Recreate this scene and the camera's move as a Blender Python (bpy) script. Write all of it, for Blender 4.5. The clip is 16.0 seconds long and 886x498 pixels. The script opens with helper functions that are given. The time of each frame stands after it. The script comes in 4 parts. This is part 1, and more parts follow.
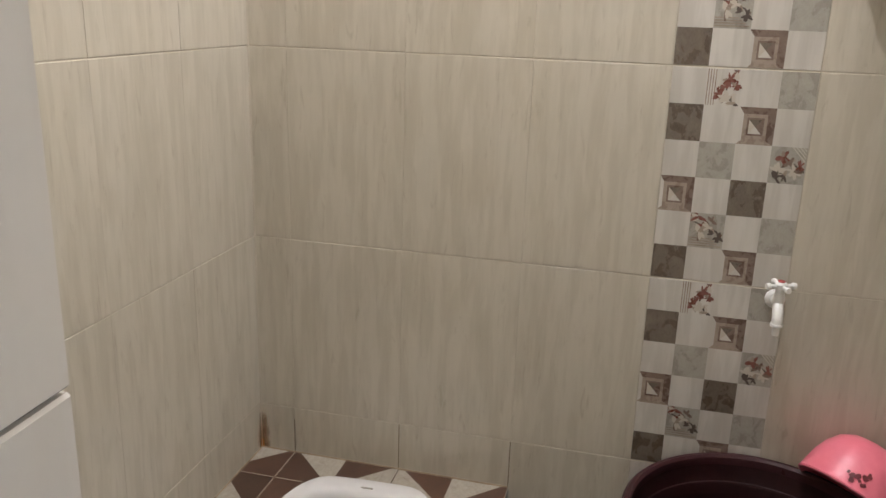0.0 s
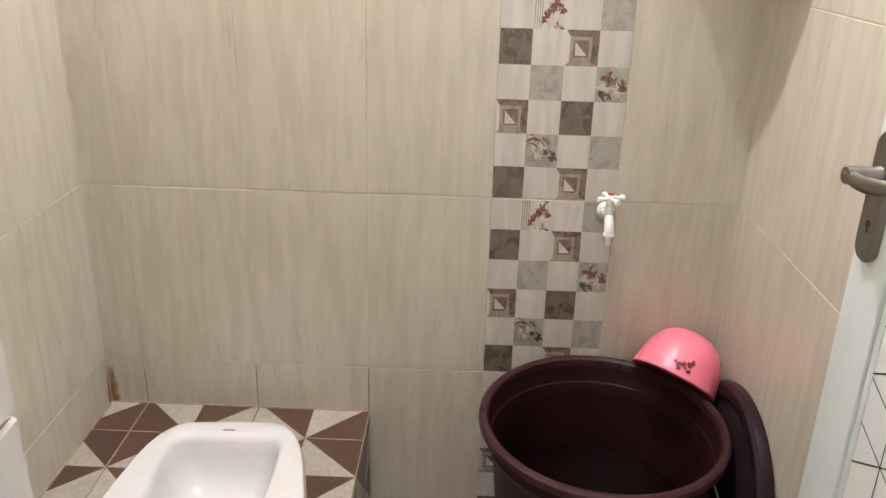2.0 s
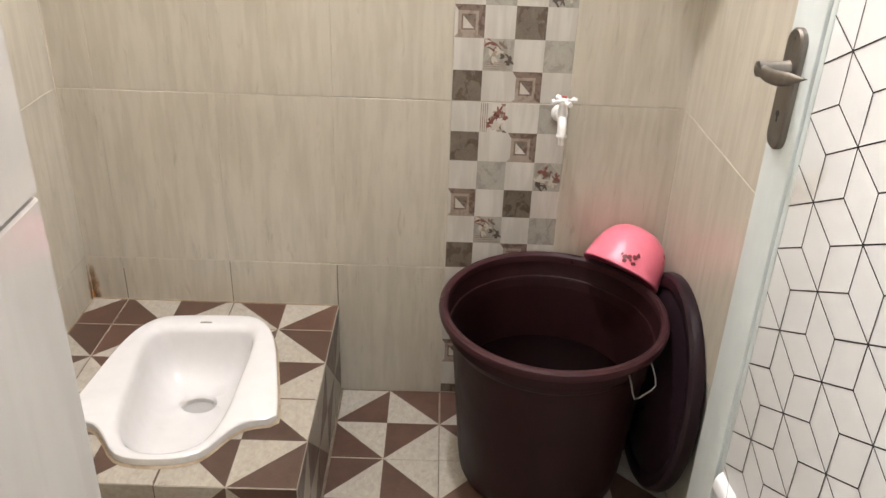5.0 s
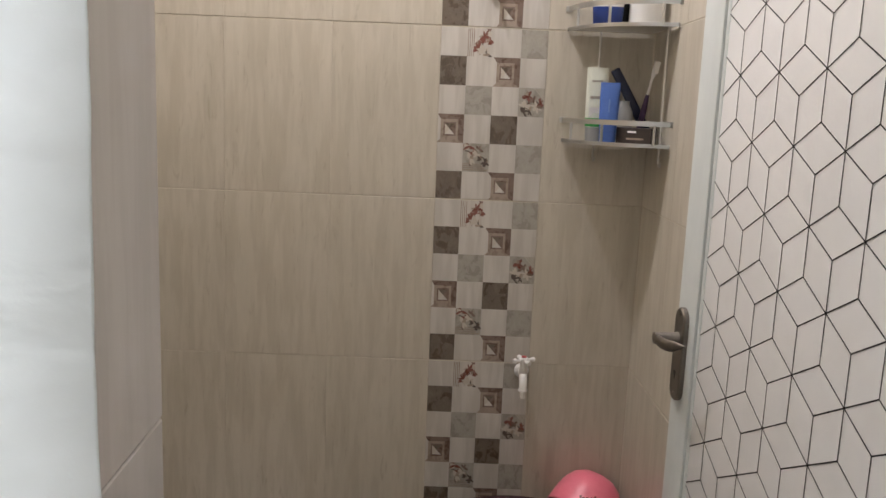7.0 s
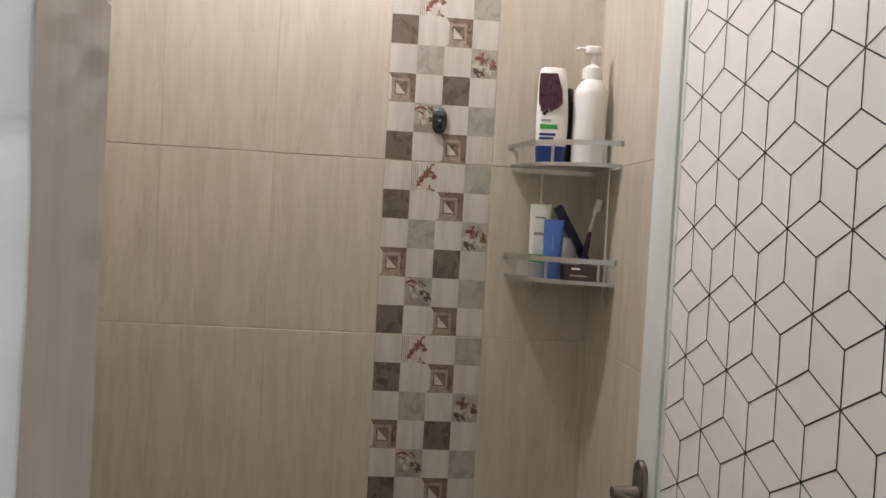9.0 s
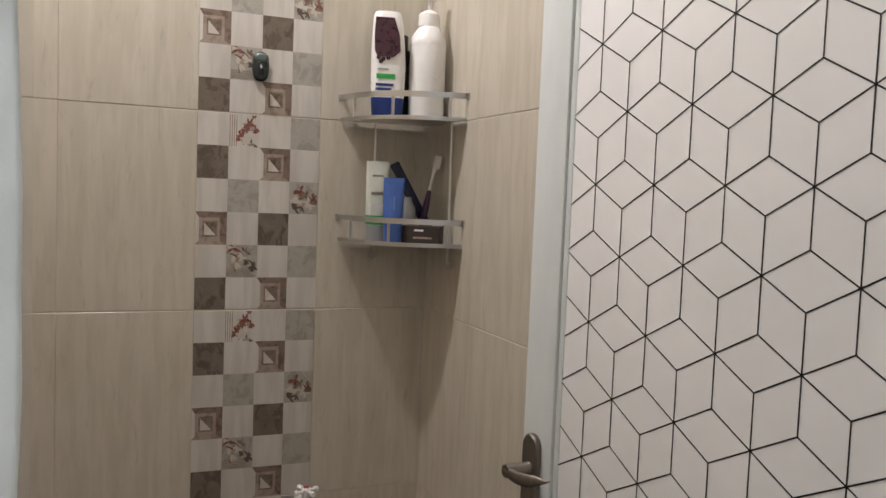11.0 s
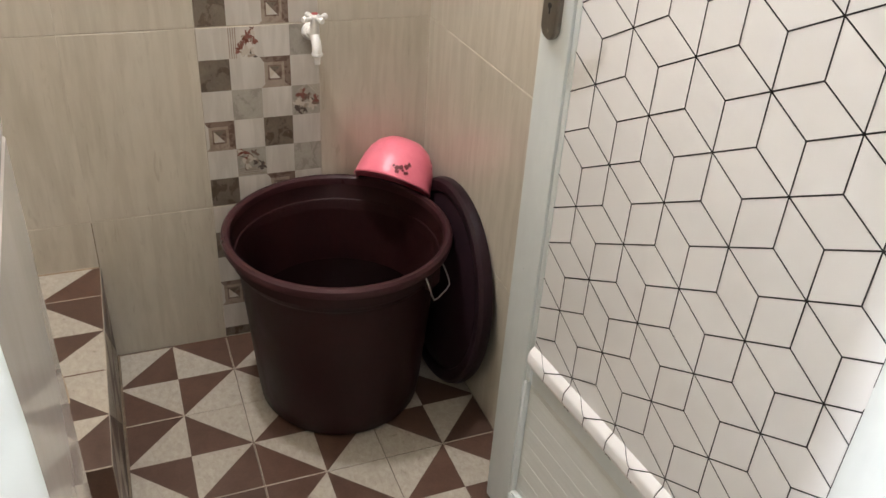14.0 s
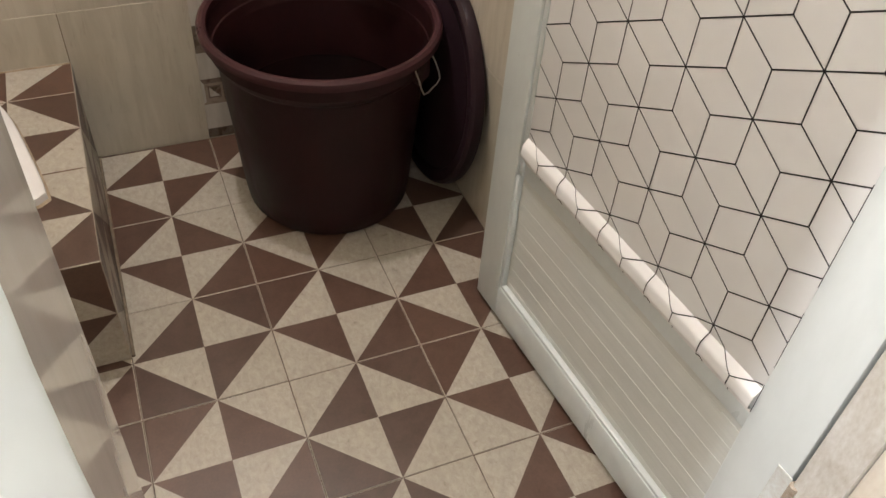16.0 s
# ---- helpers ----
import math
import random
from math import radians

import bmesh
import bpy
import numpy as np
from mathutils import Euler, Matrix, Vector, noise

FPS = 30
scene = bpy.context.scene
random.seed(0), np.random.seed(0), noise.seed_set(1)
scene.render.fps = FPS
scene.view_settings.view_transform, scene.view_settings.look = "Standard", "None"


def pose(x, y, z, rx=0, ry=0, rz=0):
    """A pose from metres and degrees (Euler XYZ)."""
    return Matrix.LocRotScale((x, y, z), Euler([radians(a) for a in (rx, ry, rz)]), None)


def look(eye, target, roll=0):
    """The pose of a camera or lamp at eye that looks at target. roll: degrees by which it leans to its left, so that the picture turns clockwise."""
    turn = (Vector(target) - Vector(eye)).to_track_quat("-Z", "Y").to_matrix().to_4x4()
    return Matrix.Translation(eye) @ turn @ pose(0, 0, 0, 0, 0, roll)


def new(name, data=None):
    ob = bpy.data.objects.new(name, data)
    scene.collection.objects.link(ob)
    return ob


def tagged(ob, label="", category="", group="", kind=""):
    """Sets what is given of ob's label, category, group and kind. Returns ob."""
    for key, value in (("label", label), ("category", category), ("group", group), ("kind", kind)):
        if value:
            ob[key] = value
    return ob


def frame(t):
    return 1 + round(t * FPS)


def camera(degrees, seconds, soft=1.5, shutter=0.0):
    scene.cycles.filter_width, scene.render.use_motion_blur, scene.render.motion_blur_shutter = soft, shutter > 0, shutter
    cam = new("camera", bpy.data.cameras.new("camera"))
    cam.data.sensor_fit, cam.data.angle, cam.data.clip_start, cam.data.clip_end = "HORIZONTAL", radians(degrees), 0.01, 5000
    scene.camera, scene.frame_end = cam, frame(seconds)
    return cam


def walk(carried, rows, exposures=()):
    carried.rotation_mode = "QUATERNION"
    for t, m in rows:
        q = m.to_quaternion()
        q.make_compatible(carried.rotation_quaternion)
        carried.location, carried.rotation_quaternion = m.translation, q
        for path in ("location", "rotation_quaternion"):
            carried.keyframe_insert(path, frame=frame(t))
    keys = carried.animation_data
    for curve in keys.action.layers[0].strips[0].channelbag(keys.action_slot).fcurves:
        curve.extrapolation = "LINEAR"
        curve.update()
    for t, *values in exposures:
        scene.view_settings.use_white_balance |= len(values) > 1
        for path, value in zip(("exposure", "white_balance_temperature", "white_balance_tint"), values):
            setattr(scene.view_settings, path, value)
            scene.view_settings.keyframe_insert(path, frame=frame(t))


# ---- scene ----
cam = camera(56.63, 16.0)
# the walk: time, eye, target, roll
PATH = [
    (0, (-0.0288, -1.5658, 1.2517), (-0.4855, 0.2960, 0.6817), 1.83),
    (0.5, (-0.0311, -1.5769, 1.2569), (-0.3646, 0.3099, 0.6834), 1.65),
    (1, (-0.0288, -1.5895, 1.2645), (-0.2743, 0.3091, 0.6856), 1.32),
    (1.5, (-0.0505, -1.5807, 1.2859), (-0.1590, 0.3172, 0.6648), 1.49),
    (2, (-0.0606, -1.5778, 1.2753), (-0.1001, 0.2793, 0.5339), 1.58),
    (2.5, (-0.0367, -1.5851, 1.2490), (-0.0727, 0.1954, 0.3388), 1.22),
    (3, (-0.0432, -1.5823, 1.2299), (-0.0501, 0.1239, 0.1863), 1.06),
    (3.2, (-0.0493, -1.5838, 1.2230), (-0.0446, 0.0914, 0.1305), 1.19),
    (5.3, (-0.0156, -1.7432, 1.2939), (0.0002, 0.0805, 0.4729), 2.22),
    (5.5, (-0.0086, -1.7961, 1.3046), (-0.0122, 0.0611, 0.5626), 2.74),
    (6, (0.0007, -1.9006, 1.3382), (-0.0278, 0.0137, 0.7594), 2.60),
    (6.5, (0.0059, -1.9478, 1.3566), (-0.0051, 0.0030, 0.9159), 2.56),
    (7, (0.0091, -1.9544, 1.3712), (0.0255, 0.0171, 1.0350), 2.33),
    (7.5, (0.0143, -1.9542, 1.3877), (0.0531, 0.0336, 1.1708), 2.49),
    (8, (0.0169, -1.9548, 1.4010), (0.0649, 0.0415, 1.2890), 2.60),
    (8.5, (0.0083, -1.9384, 1.4084), (0.0806, 0.0592, 1.3409), 2.99),
    (10.8, (-0.1684, -1.7141, 1.4221), (0.5804, 0.1384, 1.3364), 2.02),
    (11, (-0.1638, -1.7075, 1.4106), (0.5950, 0.1385, 1.2810), 2.29),
    (11.5, (-0.1575, -1.6857, 1.3737), (0.5950, 0.1388, 1.0499), 2.49),
    (12, (-0.1458, -1.6709, 1.3463), (0.5746, 0.1231, 0.8340), 2.49),
    (12.5, (-0.1477, -1.6704, 1.3261), (0.5607, 0.0828, 0.6746), 2.46),
    (13, (-0.1461, -1.6639, 1.2989), (0.5491, 0.0294, 0.4931), 2.88),
    (13.5, (-0.1450, -1.6617, 1.2717), (0.5356, -0.0312, 0.3345), 3.34),
    (14, (-0.1497, -1.6653, 1.2556), (0.5219, -0.0933, 0.2176), 3.67),
    (14.5, (-0.1568, -1.6660, 1.2452), (0.5055, -0.1478, 0.1244), 3.82),
    (15, (-0.1532, -1.6592, 1.2281), (0.4956, -0.2084, 0.0140), 4.11),
    (15.5, (-0.1478, -1.6543, 1.2065), (0.4826, -0.2838, -0.1066), 4.47),
    (16, (-0.1442, -1.6533, 1.1953), (0.4712, -0.3481, -0.1895), 4.76),
]
# the clip's camera brightens and darkens its picture on the way
EXPOSURES = [(0.0, 0.21, 6200, 8), (0.5, 0.47, 6200, 8), (1.0, 0.67, 6200, 8), (1.5, 0.77, 6200, 9), (2.0, 0.84, 6180, 9), (3.0, 1.15, 6130, 10), (4.2, 1.06, 6150, 9), (5.5, 0.82, 6180, 8), (6.5, -0.18, 6350, 11),
             (7.5, -0.36, 6400, 12), (8.5, -0.65, 6430, 13), (10.8, -0.70, 6420, 12), (11.5, -0.33, 6350, 10), (12.5, 0.39, 6350, 9), (13.5, 0.71, 6350, 9), (14.5, 0.46, 6420, 9), (15.0, 0.53, 6480, 9), (16.0, 0.44, 6800, 10)]
walk(cam, [(t, look(eye, target, roll)) for t, eye, target, roll in PATH], EXPOSURES)

# ---- light ----
world = bpy.data.worlds.new("world")
scene.world = world
world.use_nodes = True
world.node_tree.nodes["Background"].inputs[0].default_value = (0.6, 0.7, 0.8, 1)
world.node_tree.nodes["Background"].inputs[1].default_value = 0.05


def bulb(name, at, radius, power, colour):
    data = bpy.data.lights.new(name, "POINT")
    data.shadow_soft_size, data.energy, data.color = radius, power, colour
    ob = new(name, data)
    ob.location = at
    return ob


LAMP = (-0.175, -0.285, 2.59)
HALL = (-1.20, -1.87, 2.54)
bulb("bathroom_lamp_light", (LAMP[0], LAMP[1], LAMP[2] - 0.11), 0.035, 50.0, (0.955, 0.935, 0.962))
bulb("hall_lamp_light", (HALL[0], HALL[1], HALL[2] - 0.11), 0.05, 178.0, (0.97, 1.0, 1.06))



# ---- materials ----
def material(name, rough=0.5, metal=0.0, colour=(0.5, 0.5, 0.5), coat=0.0):
    m = bpy.data.materials.new(name)
    m.use_nodes = True
    bsdf = m.node_tree.nodes["Principled BSDF"]
    bsdf.inputs["Base Color"].default_value = (*colour, 1)
    bsdf.inputs["Roughness"].default_value = rough
    bsdf.inputs["Metallic"].default_value = metal
    bsdf.inputs["Coat Weight"].default_value = coat
    return m, m.node_tree, bsdf


def coords(nt, scale, jitter=True, world_space=True):
    """World (or object) position times scale, shifted from piece to piece."""
    if world_space:
        src = nt.nodes.new("ShaderNodeNewGeometry").outputs["Position"]
    else:
        src = nt.nodes.new("ShaderNodeTexCoord").outputs["Object"]
    if jitter:
        info = nt.nodes.new("ShaderNodeObjectInfo")
        mul = nt.nodes.new("ShaderNodeVectorMath")
        mul.operation = "SCALE"
        mul.inputs[0].default_value = (7.3, 5.1, 3.7)
        nt.links.new(info.outputs["Random"], mul.inputs["Scale"])
        add = nt.nodes.new("ShaderNodeVectorMath")
        nt.links.new(src, add.inputs[0])
        nt.links.new(mul.outputs[0], add.inputs[1])
        src = add.outputs[0]
    mp = nt.nodes.new("ShaderNodeVectorMath")
    mp.operation = "MULTIPLY"
    mp.inputs[1].default_value = scale
    nt.links.new(src, mp.inputs[0])
    return mp.outputs[0]


def noise_tex(nt, vec, scale=1.0, detail=3.0, rough=0.55, warp=0.0):
    n = nt.nodes.new("ShaderNodeTexNoise")
    n.inputs["Scale"].default_value, n.inputs["Detail"].default_value = scale, detail
    n.inputs["Roughness"].default_value, n.inputs["Distortion"].default_value = rough, warp
    nt.links.new(vec, n.inputs["Vector"])
    return n.outputs["Fac"]


def ramp(nt, fac, stops):
    r = nt.nodes.new("ShaderNodeValToRGB")
    e = r.color_ramp.elements
    while len(e) < len(stops):
        e.new(0.5)
    for k, (p, c) in enumerate(stops):
        e[k].position, e[k].color = p, (*c, 1) if len(c) == 3 else c
    nt.links.new(fac, r.inputs[0])
    return r.outputs[0]


def mix(nt, fac, a, b, blend="MIX"):
    n = nt.nodes.new("ShaderNodeMix")
    n.data_type, n.blend_type = "RGBA", blend
    for k, v in ((0, fac), (6, a), (7, b)):
        if isinstance(v, (int, float)):
            n.inputs[k].default_value = v
        elif isinstance(v, tuple):
            n.inputs[k].default_value = (*v, 1)
        else:
            nt.links.new(v, n.inputs[k])
    return n.outputs[2]


def bump(nt, bsdf, height, strength=0.2, distance=0.002):
    b = nt.nodes.new("ShaderNodeBump")
    b.inputs["Strength"].default_value, b.inputs["Distance"].default_value = strength, distance
    nt.links.new(height, b.inputs["Height"])
    nt.links.new(b.outputs[0], bsdf.inputs["Normal"])


def grey(v):
    return (v, v, v)


def streaked(name, light, dark, rough, fine=1.0):
    """Glazed tile with soft upright streaks at two widths."""
    m, nt, bsdf = material(name, rough)
    wide = noise_tex(nt, coords(nt, (46, 46, 5.5)), 1.0, 3.0, 0.55, 0.35)
    thin = noise_tex(nt, coords(nt, (120, 120, 13.0)), 1.0, 3.0, 0.55, 0.25)
    cloud = noise_tex(nt, coords(nt, (13, 13, 8)), 1.0, 4.0, 0.6)
    deep = tuple(v - (w - v) * 0.35 for v, w in zip(dark, light))
    c = ramp(nt, wide, [(0.22, deep), (0.42, dark), (0.58, light), (0.80, tuple(min(1, 1.03 * v) for v in light))])
    c2 = mix(nt, 0.20 * fine, c, ramp(nt, thin, [(0.25, deep), (0.55, light), (0.8, tuple(min(1, 1.05 * v) for v in light))]))
    c3 = mix(nt, 0.7, c2, ramp(nt, cloud, [(0.28, (0.89, 0.885, 0.865)), (0.75, (1.0, 0.99, 0.98))]), "MULTIPLY")
    if fine == 1.0:   # short wavy veins, darker, here and there
        vein = noise_tex(nt, coords(nt, (74, 74, 13.0)), 1.0, 4.0, 0.6, 0.9)
        c3 = mix(nt, 0.8, c3, ramp(nt, vein, [(0.27, (0.82, 0.80, 0.77)), (0.41, (1.0, 1.0, 1.0)), (0.62, (1.0, 1.0, 1.0)), (0.76, (1.0, 0.985, 0.955))]), "MULTIPLY")
    nt.links.new(c3, bsdf.inputs["Base Color"])
    if fine == 1.0:
        bump(nt, bsdf, thin, 0.05, 0.0004)
    return m


def mottled(name, light, dark, rough, scale=(30, 30, 30), bump_by=0.08, jitter=True, metal=0.0):
    m, nt, bsdf = material(name, rough, metal)
    a = noise_tex(nt, coords(nt, scale, jitter), 1.0, 5.0, 0.6, 0.6)
    b = noise_tex(nt, coords(nt, tuple(8 * s for s in scale), jitter), 1.0, 3.0)
    c = mix(nt, 0.35, ramp(nt, a, [(0.3, dark), (0.68, light)]), ramp(nt, b, [(0.3, dark), (0.7, light)]))
    nt.links.new(c, bsdf.inputs["Base Color"])
    nt.links.new(ramp(nt, a, [(0.25, grey(rough * 0.75)), (0.75, grey(min(1, rough * 1.3)))]), bsdf.inputs["Roughness"])
    if bump_by:
        bump(nt, bsdf, b, bump_by, 0.001)
    return m


M_TILE = streaked("cream_tile", (0.562, 0.512, 0.429), (0.499, 0.450, 0.368), 0.28)
M_JAMB = streaked("grey_jamb_tile", (0.655, 0.615, 0.58), (0.615, 0.575, 0.54), 0.045, 0.5)
M_JAMB.node_tree.nodes["Principled BSDF"].inputs["Specular IOR Level"].default_value = 0.5
M_GROUT = mottled("wall_grout", (0.56, 0.50, 0.415), (0.45, 0.395, 0.32), 0.85, (20, 20, 20), 0.3, False)
M_FGROUT = mottled("floor_grout", (0.165, 0.098, 0.068), (0.05, 0.029, 0.020), 0.85, (9, 9, 9), 0.3, False)
M_BROWN = mottled("brown_floor_glaze", (0.108, 0.060, 0.041), (0.066, 0.036, 0.025), 0.36, (30, 30, 30), 0.06)
M_BEIGE = mottled("beige_floor_glaze", (0.445, 0.403, 0.340), (0.290, 0.252, 0.203), 0.34, (105, 70, 95), 0.14)
for _m, _lo, _hi in ((M_BROWN, (0.74, 0.75, 0.76), (1.14, 1.06, 1.02)), (M_BEIGE, (0.93, 0.92, 0.90), (1.05, 1.05, 1.05))):   # each tile fired a little lighter or darker
    _nt, _b = _m.node_tree, _m.node_tree.nodes["Principled BSDF"]
    _was = _b.inputs["Base Color"].links[0].from_socket
    _nt.links.new(mix(_nt, 1.0, _was, ramp(_nt, _nt.nodes.new("ShaderNodeObjectInfo").outputs["Random"], [(0.0, _lo), (1.0, _hi)]), "MULTIPLY"), _b.inputs["Base Color"])
M_WHITE_CELL = streaked("pale_print", (0.59, 0.555, 0.51), (0.51, 0.475, 0.43), 0.28, 0.5)
M_DARK_CELL = mottled("umber_print", (0.185, 0.145, 0.108), (0.088, 0.066, 0.048), 0.28, (40, 40, 26), 0.0)
M_GREY_CELL = mottled("grey_print", (0.40, 0.37, 0.32), (0.29, 0.265, 0.225), 0.28, (40, 40, 30), 0.0)
M_RUST = mottled("rust_print", (0.22, 0.155, 0.12), (0.12, 0.078, 0.058), 0.28, (60, 60, 60), 0.0)
M_TAUPE = mottled("taupe_print", (0.36, 0.29, 0.23), (0.26, 0.20, 0.16), 0.28, (60, 60, 60), 0.0)
M_RED = mottled("petal_print", (0.24, 0.082, 0.055), (0.13, 0.05, 0.036), 0.28, (90, 90, 90), 0.0)
M_BLACK_PRINT = material("ink_print", 0.3, 0, (0.085, 0.062, 0.048))[0]
M_CREAM_PRINT = material("blossom_print", 0.28, 0, (0.50, 0.445, 0.375))[0]
M_STAIN, _nt, _b = material("rust_stain", 0.5, 0, (0.42, 0.19, 0.06))
_sub = _nt.nodes.new("ShaderNodeVectorMath")
_sub.operation = "SUBTRACT"
_sub.inputs[1].default_value = (-0.834, 0.0, 0.247)
_nt.links.new(_nt.nodes.new("ShaderNodeNewGeometry").outputs["Position"], _sub.inputs[0])
_scl = _nt.nodes.new("ShaderNodeVectorMath")
_scl.operation = "MULTIPLY"
_scl.inputs[1].default_value = (24.0, 26.0, 5.5)
_nt.links.new(_sub.outputs[0], _scl.inputs[0])
_len = _nt.nodes.new("ShaderNodeVectorMath")
_len.operation = "LENGTH"
_nt.links.new(_scl.outputs[0], _len.inputs[0])
_sum = _nt.nodes.new("ShaderNodeMath")
_sum.operation = "MULTIPLY_ADD"
_nt.links.new(noise_tex(_nt, coords(_nt, (42, 42, 16), False), 1.0, 4.0, 0.6), _sum.inputs[0])
_sum.inputs[1].default_value = 0.9
_nt.links.new(_len.outputs["Value"], _sum.inputs[2])
_nt.links.new(ramp(_nt, _sum.outputs[0], [(0.42, grey(0.85)), (0.72, grey(0.38)), (1.05, grey(0.0))]), _b.inputs["Alpha"])
M_CERAMIC = mottled("white_sanitary_ceramic", (0.72, 0.695, 0.68), (0.65, 0.625, 0.61), 0.12, (5, 5, 5), 0.0, False)
M_DIRT = mottled("limescale_cement", (0.45, 0.36, 0.26), (0.22, 0.15, 0.09), 0.8, (40, 40, 40), 0.4, False)
M_GRIME = mottled("dark_grime", (0.26, 0.20, 0.14), (0.09, 0.065, 0.042), 0.8, (30, 30, 18), 0.3, False)
M_PVC = mottled("pale_grey_door_pvc", (0.665, 0.705, 0.70), (0.59, 0.63, 0.625), 0.32, (9, 9, 3), 0.03, False)
M_PANEL = mottled("pale_green_grey_panel", (0.66, 0.67, 0.635), (0.56, 0.575, 0.54), 0.38, (5, 5, 90), 0.05, False)
M_FILM, _nt, _b = material("white_vinyl_film", 0.30, 0, (0.77, 0.755, 0.73))
_nt.links.new(ramp(_nt, noise_tex(_nt, coords(_nt, (7, 7, 7), False), 1.0, 4.0), [(0.3, (0.795, 0.79, 0.785)), (0.7, (0.835, 0.83, 0.825))]), _b.inputs["Base Color"])
bump(_nt, _b, noise_tex(_nt, coords(_nt, (11, 11, 11), False), 1.0, 2.0), 0.05, 0.003)
M_GLOSSFILM = material("stretched_white_film", 0.16, 0, (0.82, 0.81, 0.80))[0]
M_LINE = material("black_printed_line", 0.4, 0, (0.012, 0.012, 0.014))[0]
M_PLASTER, _nt, _b = material("white_painted_plaster", 0.6)
_big = noise_tex(_nt, coords(_nt, (7, 7, 16), False), 1.0, 3.0, 0.5, 0.5)
_nt.links.new(ramp(_nt, _big, [(0.3, (0.72, 0.755, 0.735)), (0.7, (0.78, 0.815, 0.795))]), _b.inputs["Base Color"])
bump(_nt, _b, mix(_nt, 0.15, _big, noise_tex(_nt, coords(_nt, (26, 26, 40), False), 1.0, 4.0, 0.6, 0.4)), 0.32, 0.008)
M_HALL = mottled("hall_paint", (0.45, 0.43, 0.40), (0.38, 0.36, 0.33), 0.7, (3, 3, 3), 0.1, False)
M_CEIL = mottled("white_ceiling_paint", (0.64, 0.62, 0.59), (0.58, 0.56, 0.53), 0.8, (3, 3, 3), 0.05, False)
M_FRAME = mottled("worn_white_frame", (0.72, 0.67, 0.59), (0.56, 0.49, 0.40), 0.5, (16, 16, 8), 0.2, False)
M_STEEL = mottled("satin_steel", (0.28, 0.255, 0.23), (0.20, 0.178, 0.16), 0.36, (120, 120, 20), 0.05, False, 1.0)
M_CHROME = material("shelf_chrome", 0.28, 1.0, (0.60, 0.59, 0.57))[0]
M_WIRE = material("galvanised_wire", 0.38, 1.0, (0.36, 0.345, 0.33))[0]
M_HINGE = mottled("rusting_hinge_steel", (0.42, 0.38, 0.32), (0.16, 0.09, 0.045), 0.55, (60, 60, 60), 0.3, False)
M_HINGE_LEAF = mottled("painted_hinge_leaf", (0.60, 0.635, 0.63), (0.42, 0.40, 0.36), 0.45, (40, 40, 40), 0.2, False)
M_POST = mottled("worn_grey_white_post", (0.66, 0.655, 0.63), (0.40, 0.36, 0.30), 0.5, (26, 26, 12), 0.2, False)
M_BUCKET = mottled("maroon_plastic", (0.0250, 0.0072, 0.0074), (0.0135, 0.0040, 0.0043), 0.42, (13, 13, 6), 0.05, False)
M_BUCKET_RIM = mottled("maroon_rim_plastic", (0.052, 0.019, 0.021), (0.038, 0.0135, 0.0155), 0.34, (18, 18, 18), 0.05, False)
M_LID = mottled("dark_plum_plastic", (0.021, 0.0105, 0.014), (0.017, 0.008, 0.0105), 0.33, (8, 8, 8), 0.0, False)
for _m in (M_BUCKET, M_BUCKET_RIM, M_LID):
    _m.node_tree.nodes["Principled BSDF"].inputs["Specular IOR Level"].default_value = 0.22
M_PINK = mottled("pink_plastic", (0.86, 0.22, 0.29), (0.78, 0.165, 0.23), 0.32, (10, 10, 10), 0.0, False)
M_DIPPRINT = mottled("dark_red_figure_print", (0.20, 0.03, 0.04), (0.09, 0.012, 0.018), 0.35, (120, 120, 120), 0.0, False)
M_WHITE = mottled("white_plastic", (0.82, 0.80, 0.77), (0.75, 0.73, 0.70), 0.30, (12, 12, 12), 0.0, False)
M_REDDOT = material("red_cap_plastic", 0.35, 0, (0.35, 0.03, 0.03))[0]
M_BLUE = mottled("blue_tube_plastic", (0.065, 0.14, 0.43), (0.045, 0.105, 0.34), 0.32, (20, 20, 20), 0.0, False)
M_SKYBLUE = material("light_blue_print", 0.35, 0, (0.14, 0.24, 0.52))[0]
M_NAVY = material("navy_plastic", 0.3, 0, (0.006, 0.011, 0.045))[0]
M_DEEPBLUE = material("deep_blue_cap", 0.3, 0, (0.010, 0.032, 0.17))[0]
M_GREEN = material("green_cap_plastic", 0.35, 0, (0.03, 0.32, 0.06))[0]
M_TUBE = mottled("pale_tube_plastic", (0.66, 0.67, 0.58), (0.56, 0.58, 0.50), 0.35, (40, 40, 12), 0.0, False)
M_BLACK = material("black_plastic", 0.3, 0, (0.012, 0.012, 0.014))[0]
M_CUP = material("grey_cup_plastic", 0.35, 0, (0.30, 0.30, 0.29))[0]
M_PURPLE = material("purple_grip_plastic", 0.35, 0, (0.05, 0.02, 0.07))[0]
M_BOX = mottled("dark_brown_carton", (0.045, 0.028, 0.022), (0.022, 0.015, 0.012), 0.4, (60, 60, 60), 0.0, False)
M_BERRY = mottled("berry_print", (0.10, 0.02, 0.035), (0.012, 0.008, 0.014), 0.3, (110, 110, 110), 0.0, False)
M_HOOK = material("dark_green_hook_plastic", 0.22, 0, (0.012, 0.016, 0.015), 0.3)[0]
M_HOOK_TOP = material("pale_green_hook_plastic", 0.25, 0, (0.10, 0.13, 0.12))[0]
M_LAMP, _nt, _b = material("lamp_diffuser", 0.5, 0, (0.9, 0.88, 0.84))
